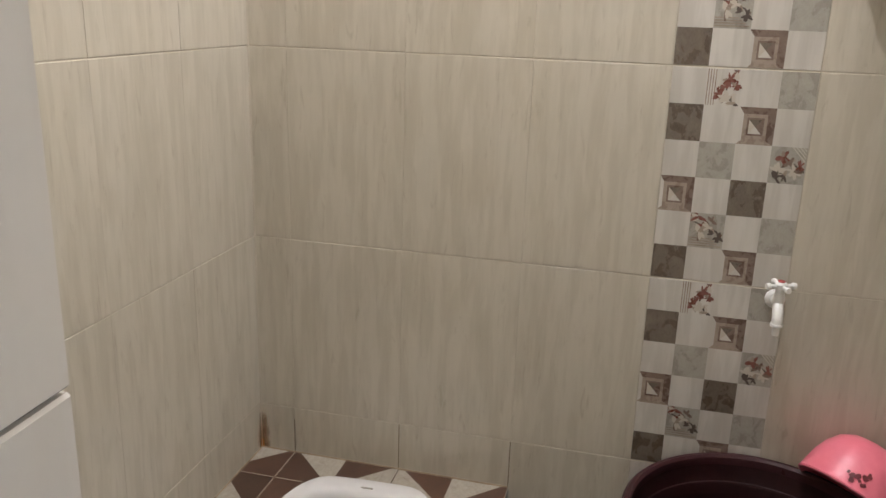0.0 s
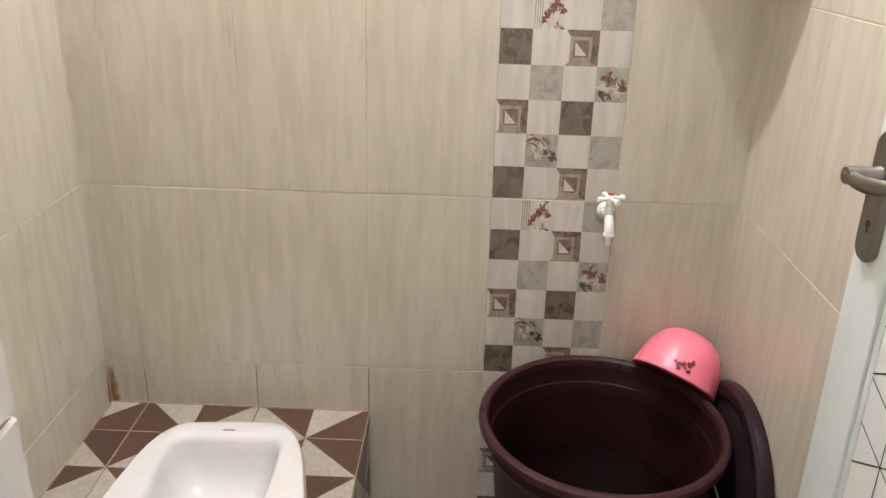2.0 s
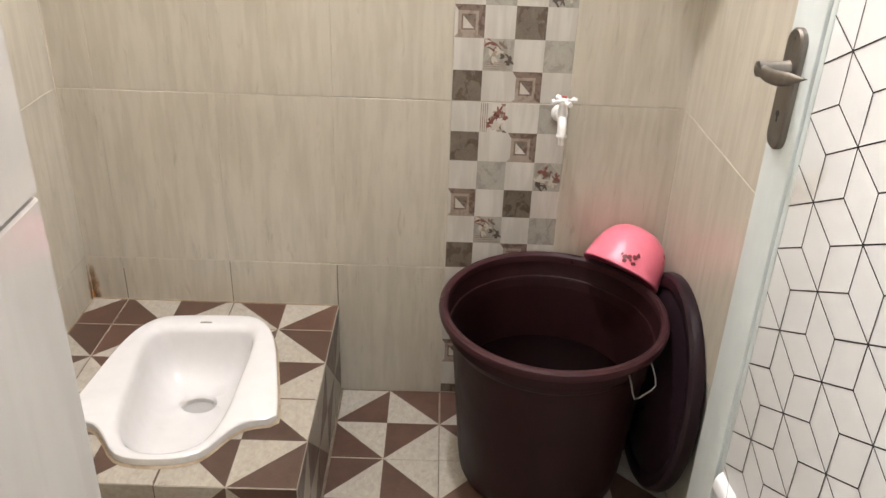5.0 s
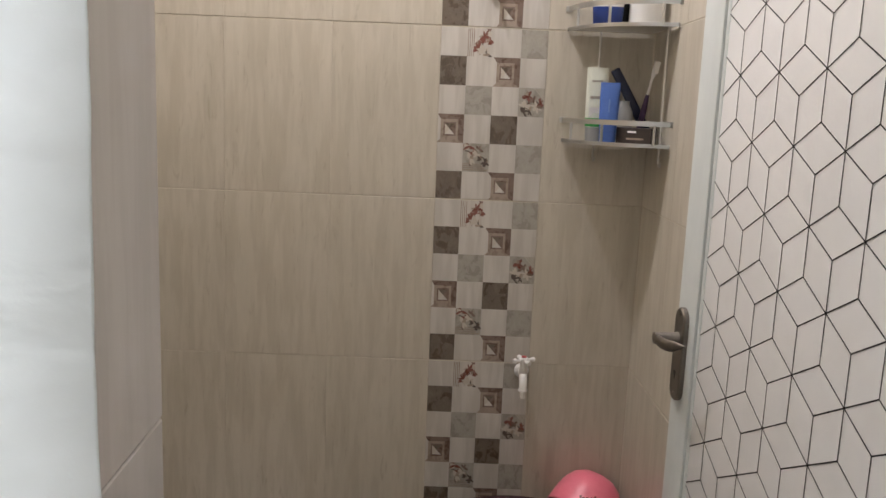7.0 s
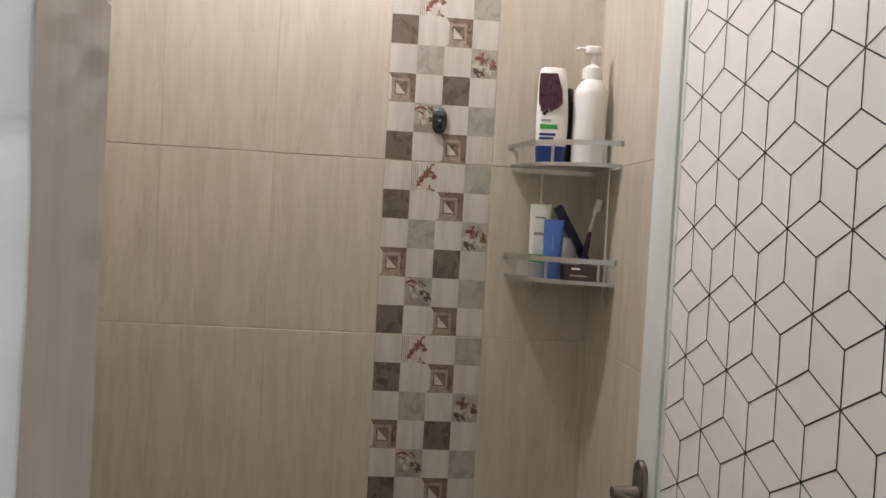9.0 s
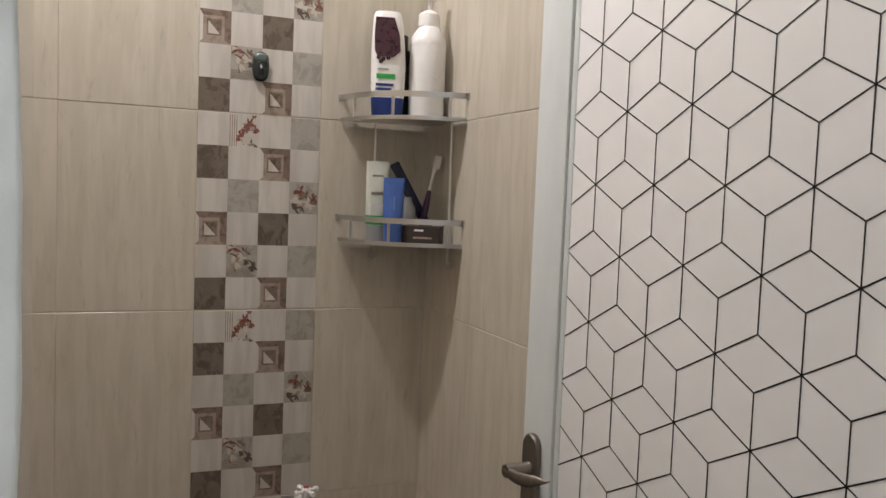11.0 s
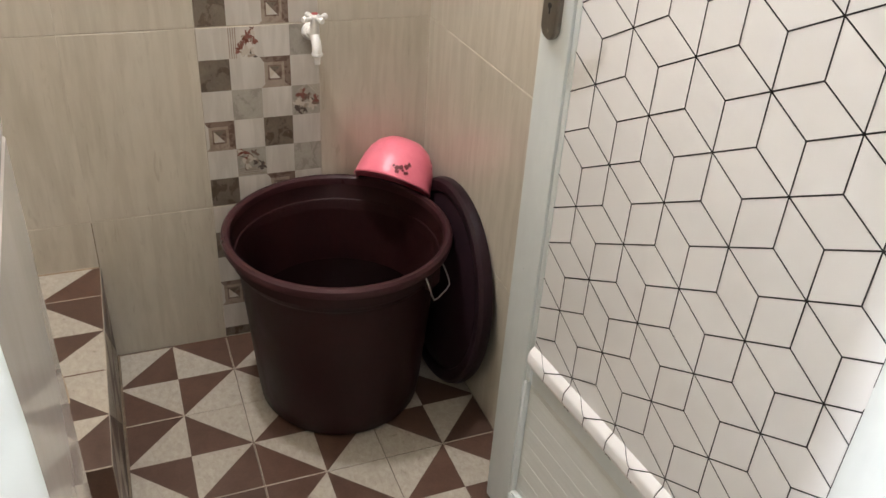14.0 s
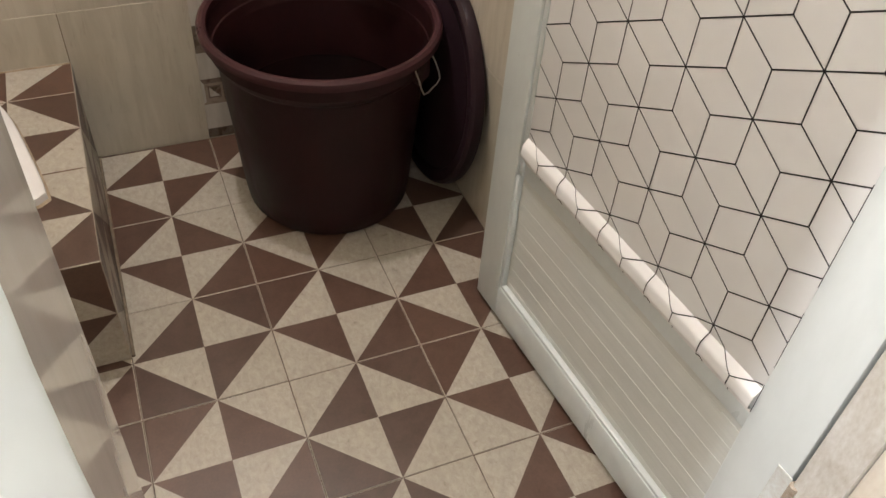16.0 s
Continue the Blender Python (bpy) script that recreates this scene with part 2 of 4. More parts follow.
_b.inputs["Emission Color"].default_value, _b.inputs["Emission Strength"].default_value = (1.0, 0.86, 0.7, 1), 3.0
M_WATER, _nt, _b = material("still_water", 0.03, 0, (0.004, 0.0015, 0.0015))
_b.inputs["IOR"].default_value = 1.33
bump(_nt, _b, noise_tex(_nt, coords(_nt, (14, 14, 14), False), 1.0, 2.0), 0.08, 0.002)
M_PANWATER = material("shallow_pan_water", 0.05, 0, (0.42, 0.40, 0.38))[0]


# ---- mesh helpers ----
def finish(name, bm, mats, parent=None, label="", smooth=True):
    if smooth:
        for f in bm.faces:
            f.smooth = True
        for e in bm.edges:
            if len(e.link_faces) == 2 and e.calc_face_angle(0) > 0.6:
                e.smooth = False
    me = bpy.data.meshes.new(name)
    bm.to_mesh(me)
    bm.free()
    for m in mats if isinstance(mats, (list, tuple)) else [mats]:
        me.materials.append(m)
    ob = new(name, me)
    ob.parent = parent
    if label:
        ob["label"] = label
    return ob


def part(name, bm, mat, parent, label=""):
    return finish(name, bm, mat, parent, label)


def thing(name, m, label, category, group="", kind=""):
    ob = new(name)
    ob.empty_display_size = 0.05
    ob.matrix_world = m
    return tagged(ob, label, category, group, kind)


def box(x0, x1, y0, y1, z0, z1, bevel=0.0, seg=2, bm=None):
    bm2 = bmesh.new()
    bmesh.ops.create_cube(bm2, size=1.0)
    for v in bm2.verts:
        v.co = Vector(((x0 + x1) / 2 + v.co.x * (x1 - x0), (y0 + y1) / 2 + v.co.y * (y1 - y0), (z0 + z1) / 2 + v.co.z * (z1 - z0)))
    if bevel:
        bmesh.ops.bevel(bm2, geom=list(bm2.edges), offset=bevel, segments=seg, affect="EDGES", profile=0.5)
    return join(bm, bm2)


def join(bm, extra):
    if bm is None:
        return extra
    me = bpy.data.meshes.new("tmp")
    extra.to_mesh(me)
    extra.free()
    bm.from_mesh(me)
    bpy.data.meshes.remove(me)
    return bm


def loft(loops, close_start=False, close_end=False):
    """Quads between loops of equal length."""
    bm = bmesh.new()
    rows = [[bm.verts.new(p) for p in loop] for loop in loops]
    n = len(rows[0])
    for a, b in zip(rows, rows[1:]):
        for k in range(n):
            bm.faces.new((a[k], a[(k + 1) % n], b[(k + 1) % n], b[k]))
    if close_start:
        bm.faces.new(rows[0][::-1])
    if close_end:
        bm.faces.new(rows[-1])
    bmesh.ops.recalc_face_normals(bm, faces=bm.faces)
    return bm


def lathe(profile, n=48, m=None, start=False, end=False):
    loops = [[Vector((r * math.cos(2 * math.pi * k / n), r * math.sin(2 * math.pi * k / n), z)) for k in range(n)] for r, z in profile]
    bm = loft(loops, start, end)
    if m is not None:
        bm.transform(m)
    return bm


def tube(path, radius, n=10, caps=True):
    """A round bar along a path; radius may vary along it."""
    path = [Vector(p) for p in path]
    radii = radius if isinstance(radius, (list, tuple)) else [radius] * len(path)
    loops, side = [], None
    for k, p in enumerate(path):
        d = (path[min(k + 1, len(path) - 1)] - path[max(k - 1, 0)]).normalized()
        if side is None:
            side = d.orthogonal().normalized()
        side = (side - d * side.dot(d)).normalized()
        up = d.cross(side)
        loops.append([p + radii[k] * (math.cos(2 * math.pi * j / n) * side + math.sin(2 * math.pi * j / n) * up) for j in range(n)])
    return loft(loops, caps, caps)


def bend(points, steps=8):
    """A smooth curve through a few points."""
    p = [Vector(q) for q in points]
    p = [2 * p[0] - p[1]] + p + [2 * p[-1] - p[-2]]
    out = []
    for k in range(1, len(p) - 2):
        a, b, c, d = p[k - 1:k + 3]
        for s in range(steps):
            t = s / steps
            out.append(0.5 * (2 * b + (c - a) * t + (2 * a - 5 * b + 4 * c - d) * t * t + (3 * b - a - 3 * c + d) * t ** 3))
    return out + [p[-2]]


def oval(rx, ry, z, n=28, power=2.6, cx=0.0, cy=0.0):
    out = []
    for k in range(n):
        a = 2 * math.pi * k / n
        c, s = math.cos(a), math.sin(a)
        out.append(Vector((cx + rx * math.copysign(abs(c) ** (2 / power), c), cy + ry * math.copysign(abs(s) ** (2 / power), s), z)))
    return out


def clip(poly, x0, x1, y0, y1):
    """Cut a polygon to a rectangle."""
    for axis, lim, sign in ((0, x0, 1), (0, x1, -1), (1, y0, 1), (1, y1, -1)):
        out = []
        for k in range(len(poly)):
            a, b = poly[k - 1], poly[k]
            da, db = sign * (a[axis] - lim), sign * (b[axis] - lim)
            if (da >= 0) != (db >= 0):
                t = da / (da - db)
                out.append((a[0] + t * (b[0] - a[0]), a[1] + t * (b[1] - a[1])))
            if db >= 0:
                out.append(b)
        poly = out
        if not poly:
            return []
    return poly


def cut_by(p, q, hole):
    """Whether the edge from p to q runs through the hole."""
    for k in range(21):
        x, y = p[0] + (q[0] - p[0]) * k / 20, p[1] + (q[1] - p[1]) * k / 20
        if all((hole[n][0] - hole[n - 1][0]) * (y - hole[n - 1][1]) - (hole[n][1] - hole[n - 1][1]) * (x - hole[n - 1][0]) > 0 for n in range(len(hole))):
            return True
    return False


MESHES = {}
CHAMFER = 0.0012


def side_of(poly, p, q, keep):
    """The part of a polygon on one side (keep = 1: left, -1: right) of the line from p to q."""
    out = []
    d = [keep * ((q[0] - p[0]) * (v[1] - p[1]) - (q[1] - p[1]) * (v[0] - p[0])) for v in poly]
    for k in range(len(poly)):
        a, b, da, db = poly[k - 1], poly[k], d[k - 1], d[k]
        if (da >= 0) != (db >= 0):
            t = da / (da - db)
            out.append((a[0] + t * (b[0] - a[0]), a[1] + t * (b[1] - a[1])))
        if db >= 0:
            out.append(b)
    return out


def around(poly, hole):
    """What is left of a polygon outside a convex hole whose corners run anticlockwise."""
    out = []
    for k in range(len(hole)):
        p, q = hole[k - 1], hole[k]
        piece = side_of(poly, p, q, -1) if len(poly) > 2 else []
        if len(piece) > 2:
            out.append(piece)
        poly = side_of(poly, p, q, 1) if len(poly) > 2 else []
    return out


def tile_mesh(key, x0, x1, y0, y1, thick, faces, mats, hole=None):
    """A tile in its own plane, printed faces on top (z = 0), a chamfer round them, the body below."""
    if key in MESHES:
        return MESHES[key]
    verts, polys, index = [], [], []

    def add(points, mat):
        polys.append(tuple(range(len(verts), len(verts) + len(points))))
        verts.extend(points)
        index.append(mat)

    c = CHAMFER
    cx = 0.0004 if key[0] == "tile" else c
    if hole:
        faces = [(q, mat) for poly, mat in faces for q in around(list(poly), hole)]
    for poly, mat in faces:
        q = clip(poly, x0 + cx, x1 - cx, y0 + c, y1 - c)
        area = sum(q[k - 1][0] * q[k][1] - q[k][0] * q[k - 1][1] for k in range(len(q))) if len(q) > 2 else 0
        if abs(area) > 1e-8:
            add([(x, y, 0.0) for x, y in (q if area > 0 else q[::-1])], mat)
    inner = [(x0 + cx, y0 + c), (x1 - cx, y0 + c), (x1 - cx, y1 - c), (x0 + cx, y1 - c)]
    outer = [(x0, y0), (x1, y0), (x1, y1), (x0, y1)]
    for k in range(4):
        if hole and cut_by(outer[k], outer[(k + 1) % 4], hole):
            continue
        a, b, d, e = outer[k], outer[(k + 1) % 4], inner[(k + 1) % 4], inner[k]
        add([(*a, -c), (*b, -c), (*d, 0.0), (*e, 0.0)], 0)
        add([(*a, -thick), (*b, -thick), (*b, -c), (*a, -c)], 0)
    me = bpy.data.meshes.new(key[0])
    me.from_pydata(verts, [], polys)
    for m in mats:
        me.materials.append(m)
    for p, k in zip(me.polygons, index):
        p.material_index = k
    MESHES[key] = me
    return me


def lay(name, me, m, parent):
    ob = new(name, me)
    ob.parent = parent
    ob.matrix_world = m
    return ob


# ---- the room: sizes in metres ----
XL, XR = -0.834, 0.496         # side walls
YB, YI, YO = 0.0, -1.375, -1.4985  # back wall, inner and outer face of the front wall
ZC = 2.68                      # ceiling
JOINT = 0.36                   # lowest whole joint of the wall tiles
TW, TH = 0.25, 0.40
GAP = 0.0012
JX0, JX1 = -0.1885, -0.1822     # splayed jamb, inner and outer edge
FX = 0.452                     # door frame's inner face
PX, PY, PZ = -0.249, -0.613, 0.247  # platform's edge, front and top
DOOR_TOP = 2.04


def wall_box(name, b, mat, label):
    return tagged(finish(name, box(*b), mat), label, "wall", kind="structure")


wall_north = wall_box("wall_north", (XL - 0.12, XR + 0.12, 0.0011, 0.14, -0.1, ZC), M_GROUT, "cream streaked ceramic tiled back wall with mosaic strip")
wall_west = wall_box("wall_west", (XL - 0.12, XL - 0.0011, YI, 0.001, -0.1, ZC), M_GROUT, "cream streaked ceramic tiled side wall beside the platform")
wall_east = wall_box("wall_east", (XR + 0.0011, XR + 0.12, YO, 0.001, -0.1, ZC), M_GROUT, "cream streaked ceramic tiled side wall behind the water drum")

for x in (XL, XR):
    tagged(finish("corner_joint", box(x - 0.002, x + 0.002, -0.002, 0.002, 0.0, ZC, 0.0008, 1), M_GROUT), "narrow cream grouted corner joint", "joint", kind="structure")

# front wall: left of the opening (splayed jamb) and the lintel
bm = bmesh.new()
low, high = [[bm.verts.new((x, y, z)) for x, y in ((-2.2, YO), (JX1 - 0.012, YO), (JX0 - 0.014, YI), (-2.2, YI))] for z in (-0.1, ZC)]
for k in range(4):
    bm.faces.new((low[k], low[(k + 1) % 4], high[(k + 1) % 4], high[k]))
bm.faces.new(low[::-1]), bm.faces.new(high)
bmesh.ops.recalc_face_normals(bm, faces=bm.faces)
for f in bm.faces:
    f.material_index = 1 if f.calc_center_median().y > YI - 0.001 else 0
wall_south = tagged(finish("wall_south", bm, [M_PLASTER, M_TILE], smooth=False), "white painted plaster wall beside the doorway", "wall", kind="structure")
lintel = tagged(finish("lintel", box(JX1 - 0.012, 2.0, YO, YI, DOOR_TOP + 0.05, ZC), M_PLASTER), "white painted plaster wall above the doorway", "wall", kind="structure")
wall_box("wall_hall_right_of_door", (XR + 0.12, 2.0, YO, YI, -0.1, ZC), M_PLASTER, "white painted plaster hall wall")
wall_box("wall_hall_west", (-2.3, -2.2, -3.7, YI, -0.1, ZC + 0.1), M_HALL, "plain painted hall wall")
wall_box("wall_hall_east", (2.0, 2.1, -3.7, YI, -0.1, ZC + 0.1), M_HALL, "plain painted hall wall")
wall_box("wall_hall_south", (-2.3, 2.1, -3.8, -3.7, -0.1, ZC + 0.1), M_HALL, "plain painted hall wall")
tagged(finish("ceiling", box(-2.3, 2.1, -3.8, 0.14, ZC, ZC + 0.1), M_CEIL), "plain white painted ceiling", "ceiling", kind="structure")

# plaster edge: a wavy, hand-trowelled lip along the doorway
bm = bmesh.new()
rows = []
for k in range(121):
    z = ZC * k / 120
    w = 0.0035 * noise.noise((0, 3.1, z * 7)) + 0.0018 * noise.noise((2, 0, z * 23))
    rows.append([bm.verts.new(p) for p in (
        (-0.42, YO - 0.001, z),
        (-0.30, YO - 0.0022 + 0.0008 * noise.noise((5, 1, z * 6)), z),
        (JX1 - 0.05, YO - 0.0028 + 0.0006 * noise.noise((7, 1, z * 9)), z),
        (JX1 - 0.0016 + w, YO - 0.0036 + 0.0004 * noise.noise((9, 2, z * 11)), z),
        (JX1 + w, YO - 0.0029, z),
        (JX1 + w * 0.8 - 0.001, YO - 0.0012, z),
        (JX1 - 0.012, YO - 0.0012, z))])
for a, b in zip(rows, rows[1:]):
    for j in range(6):
        bm.faces.new((a[j], a[j + 1], b[j + 1], b[j]))
bmesh.ops.recalc_face_normals(bm, faces=bm.faces)
plaster_edge = tagged(finish("plaster_edge", bm, M_PLASTER), "uneven white trowelled plaster edge of the doorway", "wall trim", kind="structure")

# ---- floor ----
floor = tagged(finish("floor", box(-2.3, 2.1, -3.8, 0.003, -0.1, -0.0016), M_FGROUT), "brown and beige pinwheel ceramic tiled floor", "floor", kind="structure")


def pinwheel(dark_first):
    """The four quarters of a floor tile: a corner triangle and an inner one each, colours changing from corner to corner."""
    h = 0.125
    faces = []
    for k, (sx, sy) in enumerate(((-1, -1), (1, -1), (1, 1), (-1, 1))):
        corner = 1 if (k % 2 == 0) == dark_first else 0
        faces.append((((sx * h, sy * h), (0, sy * h), (sx * h, 0)), corner))
        faces.append((((0, 0), (0, sy * h), (sx * h, 0)), 1 - corner))
    return faces


def pinwheel_tile(parent, frame_m, u, v, dark, lim, hole=None):
    """One tile with its centre at u, v of a plane, cut to lim (u0, u1, v0, v1)."""
    h = 0.125 - GAP / 2
    x0, x1 = max(-h, lim[0] - u), min(h, lim[1] - u)
    y0, y1 = max(-h, lim[2] - v), min(h, lim[3] - v)
    if x1 - x0 < 0.006 or y1 - y0 < 0.006:
        return
    key = ("floor_tile", dark, round(x0, 4), round(x1, 4), round(y0, 4), round(y1, 4), hole and (u, v))
    near = hole and [(a - u, b - v) for a, b in hole]
    me = tile_mesh(key, x0, x1, y0, y1, 0.006, pinwheel(dark), [M_BEIGE, M_BROWN], near)
    lift = random.uniform(-0.0004, 0.0004)
    lay("tile", me, frame_m @ Matrix.Translation((u, v, lift)) @ pose(0, 0, 0, random.uniform(-0.12, 0.12), random.uniform(-0.12, 0.12)), parent)


# ---- wall tiles ----
def wall_tile(parent, frame_m, u0, u1, v0, v1, mat=None):
    if u1 - u0 < 0.008 or v1 - v0 < 0.008:
        return
    g = GAP / 2
    w, h = (u1 - u0) / 2 - 0.12 * g, (v1 - v0) / 2 - g
    mat = mat or M_TILE
    key = ("tile", mat.name, round(w, 4), round(h, 4))
    me = tile_mesh(key, -w, w, -h, h, 0.008, [(((-w, -h), (w, -h), (w, h), (-w, h)), 0)], [mat])
    tilt = pose(0, 0, random.uniform(-0.0003, 0.0003), random.uniform(-0.07, 0.07), random.uniform(-0.10, 0.10))
    lay("tile", me, frame_m @ Matrix.Translation(((u0 + u1) / 2, (v0 + v1) / 2, 0)) @ tilt, parent)


def cell_faces():
    """The printed mosaic strip: four by six cells, mirrored stones, pyramids and blossoms."""
    cw, ch = TW / 4, TH / 6
    plan = ("W A W G", "D W P W", "W G W C", "P W D W", "W B W G", "D W P W")
    faces = []
    rnd = random.Random(5)

    def quad(x, y, w, h, m):
        faces.append((((x, y), (x + w, y), (x + w, y + h), (x, y + h)), m))

    def ring(x, y, w, h, x2, y2, w2, h2, mats):
        a = ((x, y), (x + w, y), (x + w, y + h), (x, y + h))
        b = ((x2, y2), (x2 + w2, y2), (x2 + w2, y2 + h2), (x2, y2 + h2))
        for k in range(4):
            faces.append(((a[k], a[(k + 1) % 4], b[(k + 1) % 4], b[k]), mats[k]))

    blooms = []
    for r, line in enumerate(plan):
        for c, kind in enumerate(line.split()):
            x, y = -TW / 2 + c * cw, TH / 2 - (r + 1) * ch
            if kind in "WDG":
                quad(x, y, cw, ch, {"W": 1, "D": 2, "G": 3}[kind])
            elif kind == "P":
                ring(x, y, cw, ch, x + 0.13 * cw, y + 0.12 * ch, 0.66 * cw, 0.70 * ch, (5, 4, 4, 1))
                ring(x + 0.13 * cw, y + 0.12 * ch, 0.66 * cw, 0.70 * ch, x + 0.24 * cw, y + 0.24 * ch, 0.46 * cw, 0.48 * ch, (5, 5, 5, 5))
                ring(x + 0.24 * cw, y + 0.24 * ch, 0.46 * cw, 0.48 * ch, x + 0.29 * cw, y + 0.29 * ch, 0.36 * cw, 0.38 * ch, (4, 4, 4, 4))
                i, j, w, h = x + 0.29 * cw, y + 0.29 * ch, 0.36 * cw, 0.38 * ch
                faces.append((((i, j), (i + w, j), (i + w * 0.5, j + h * 0.5)), 1))
                faces.append((((i, j), (i + w * 0.5, j + h * 0.5), (i, j + h)), 6))
                faces.append((((i + w, j), (i + w, j + h), (i + w * 0.5, j + h * 0.5)), 4))
                faces.append((((i + w, j + h), (i, j + h), (i + w * 0.5, j + h * 0.5)), 2))
            else:
                quad(x, y, cw, ch, 1 if kind == "A" else 3)
                blooms.append((kind, x, y))
    over = []
    for kind, x, y in blooms:
        if kind == "A":
            for k in range(4):
                over.append((((x + 0.02 * cw + k * 0.07 * cw, y), (x + 0.05 * cw + k * 0.07 * cw, y), (x + 0.05 * cw + k * 0.07 * cw, y + ch), (x + 0.02 * cw + k * 0.07 * cw, y + ch)), 5))
        elif kind == "B":
            for k in range(4):
                over.append((((x, y + (0.05 + 0.07 * k) * ch), (x + (0.95 - 0.1 * k) * cw, y + (0.05 + 0.07 * k) * ch), (x + (0.95 - 0.1 * k) * cw, y + (0.08 + 0.07 * k) * ch), (x, y + (0.08 + 0.07 * k) * ch)), 5))
        else:
            for k in range(4):
                over.append((((x + (0.55 + 0.1 * k) * cw, y + ch), (x + (0.59 + 0.1 * k) * cw, y + ch), (x + cw, y + (0.59 + 0.1 * k) * ch), (x + cw, y + (0.55 + 0.1 * k) * ch)), 6))
        spots = {"A": ((0.80, 0.88, 0.16, 7), (0.62, 0.68, 0.15, 7), (0.42, 0.30, 0.17, 7), (0.50, 0.48, 0.10, 7), (0.62, 0.22, 0.19, 6), (0.80, 0.08, 0.14, 8), (0.84, 0.55, 0.12, 7)),
                 "B": ((0.22, 0.88, 0.17, 7), (0.36, 0.66, 0.13, 7), (0.30, 0.46, 0.20, 6), (0.55, 0.62, 0.15, 6), (0.70, 0.45, 0.11, 8), (0.84, 0.34, 0.13, 8), (0.62, 0.80, 0.12, 4)),
                 "C": ((0.32, 0.70, 0.17, 7), (0.52, 0.56, 0.15, 4), (0.24, 0.34, 0.19, 6), (0.22, 0.14, 0.16, 8), (0.44, 0.20, 0.13, 8), (0.70, 0.36, 0.18, 6), (0.82, 0.50, 0.12, 7))}[kind]
        stems = {"A": ((0.85, 1.0), (0.72, 0.70), (0.55, 0.45), (0.45, 0.05)), "B": ((0.05, 0.75), (0.40, 0.62), (0.75, 0.50), (0.98, 0.22)), "C": ((0.10, 0.15), (0.35, 0.45), (0.60, 0.55), (0.98, 0.30))}[kind]
        for (ax, ay), (bx, by) in zip(stems, stems[1:]):
            over.append((((x + ax * cw, y + ay * ch), (x + bx * cw, y + by * ch), (x + (bx + 0.05) * cw, y + (by + 0.02) * ch), (x + (ax + 0.05) * cw, y + (ay + 0.02) * ch)), 8))
        for sx, sy, sr, mat in spots:
            for _ in range(8 if kind == "A" else 6):   # each blossom or leaf is a cluster of small petals
                a0 = rnd.random() * 6.28
                ox, oy = sx + sr * 0.58 * math.cos(a0), sy + sr * 0.58 * math.sin(a0)
                long, wide = sr * rnd.uniform(0.60, 0.95), sr * rnd.uniform(0.20, 0.40)
                pts = []
                for k in range(7):
                    a = k * 2 * math.pi / 7
                    u, w = long * math.cos(a) * rnd.uniform(0.8, 1.15), wide * math.sin(a) * rnd.uniform(0.8, 1.2)
                    pts.append((x + (ox + u * math.cos(a0) - w * math.sin(a0)) * cw, y + (oy + u * math.sin(a0) + w * math.cos(a0)) * ch))
                q = clip(pts, x, x + cw, y, y + ch)
                if len(q) > 2:
                    over.append((tuple(q), mat if rnd.random() < 0.75 else rnd.choice((4, 5, 6))))
    return faces, over


CELLS, PRINTS = cell_faces()
CELL_MATS = [M_TILE, M_WHITE_CELL, M_DARK_CELL, M_GREY_CELL, M_RUST, M_TAUPE, M_CREAM_PRINT, M_RED, M_BLACK_PRINT]


def mosaic_tile(parent, frame_m, u0, u1, v0, v1):
    """The decorated tile; v0 may cut its lower part away."""
    uc, top = (u0 + u1) / 2, v1
    vc = top - TH / 2
    g = GAP / 2
    y0 = v0 - vc + g
    key = ("mosaic_tile", round(y0, 4))
    if key not in MESHES:
        me = tile_mesh(key, u0 - uc + g, u1 - uc - g, y0, TH / 2 - g, 0.008, CELLS, CELL_MATS)
        bm = bmesh.new()
        bm.from_mesh(me)
        for k, (poly, mat) in enumerate(PRINTS):
            q = clip(list(poly), u0 - uc + 0.003, u1 - uc - 0.003, y0 + 0.003, TH / 2 - 0.003)
            if len(q) > 2:
                f = bm.faces.new([bm.verts.new((a, b, 0.00012 + 0.000004 * k)) for a, b in q])
                f.material_index = mat
                if f.calc_area() > 0:
                    f.normal_update()
                    if f.normal.z < 0:
                        f.normal_flip()
        bm.to_mesh(me)
        bm.free()
    lay("mosaic_tile", MESHES[key], frame_m @ Matrix.Translation((uc, vc, 0)), parent)


# planes: u along the wall, v up, z out into the room
F_NORTH = pose(0, YB, 0, 90, 0, 0)
F_WEST = pose(XL, 0, 0, 90, 0, 90)      # u = y
F_EAST = pose(XR, 0, 0, 90, 0, -90)     # u = -y
F_FLOOR = pose(0, 0, 0)


def rows_up(z0):
    out, z = [], z0
    k = -1
    while JOINT + k * TH < ZC:
        a, b = max(z0, JOINT + k * TH), min(ZC, JOINT + (k + 1) * TH)
        if b > a + 0.005:
            out.append((a, b))
        k += 1
    return out


# ---- squat platform ----
TX, TY, TURN = -0.522, -0.320, 3.0   # the pan's middle and its turn
PIT = [tuple((pose(TX, TY, 0, 0, 0, TURN) @ Vector((x, y - TY, 0)))[:2]) for x, y in ((-0.12, -0.125), (-0.128, -0.43), (-0.090, -0.535), (-0.04, -0.562), (0.04, -0.562), (0.090, -0.535), (0.128, -0.43), (0.12, -0.125))]
HOLE = (TX - 0.14, TX + 0.14, -0.566, -0.115)
bm = box(XL + 0.002, HOLE[0], PY + 0.001, -0.002, -0.002, PZ - 0.001)
bm = box(HOLE[1], PX - 0.001, PY + 0.001, -0.002, -0.002, PZ - 0.001, bm=bm)
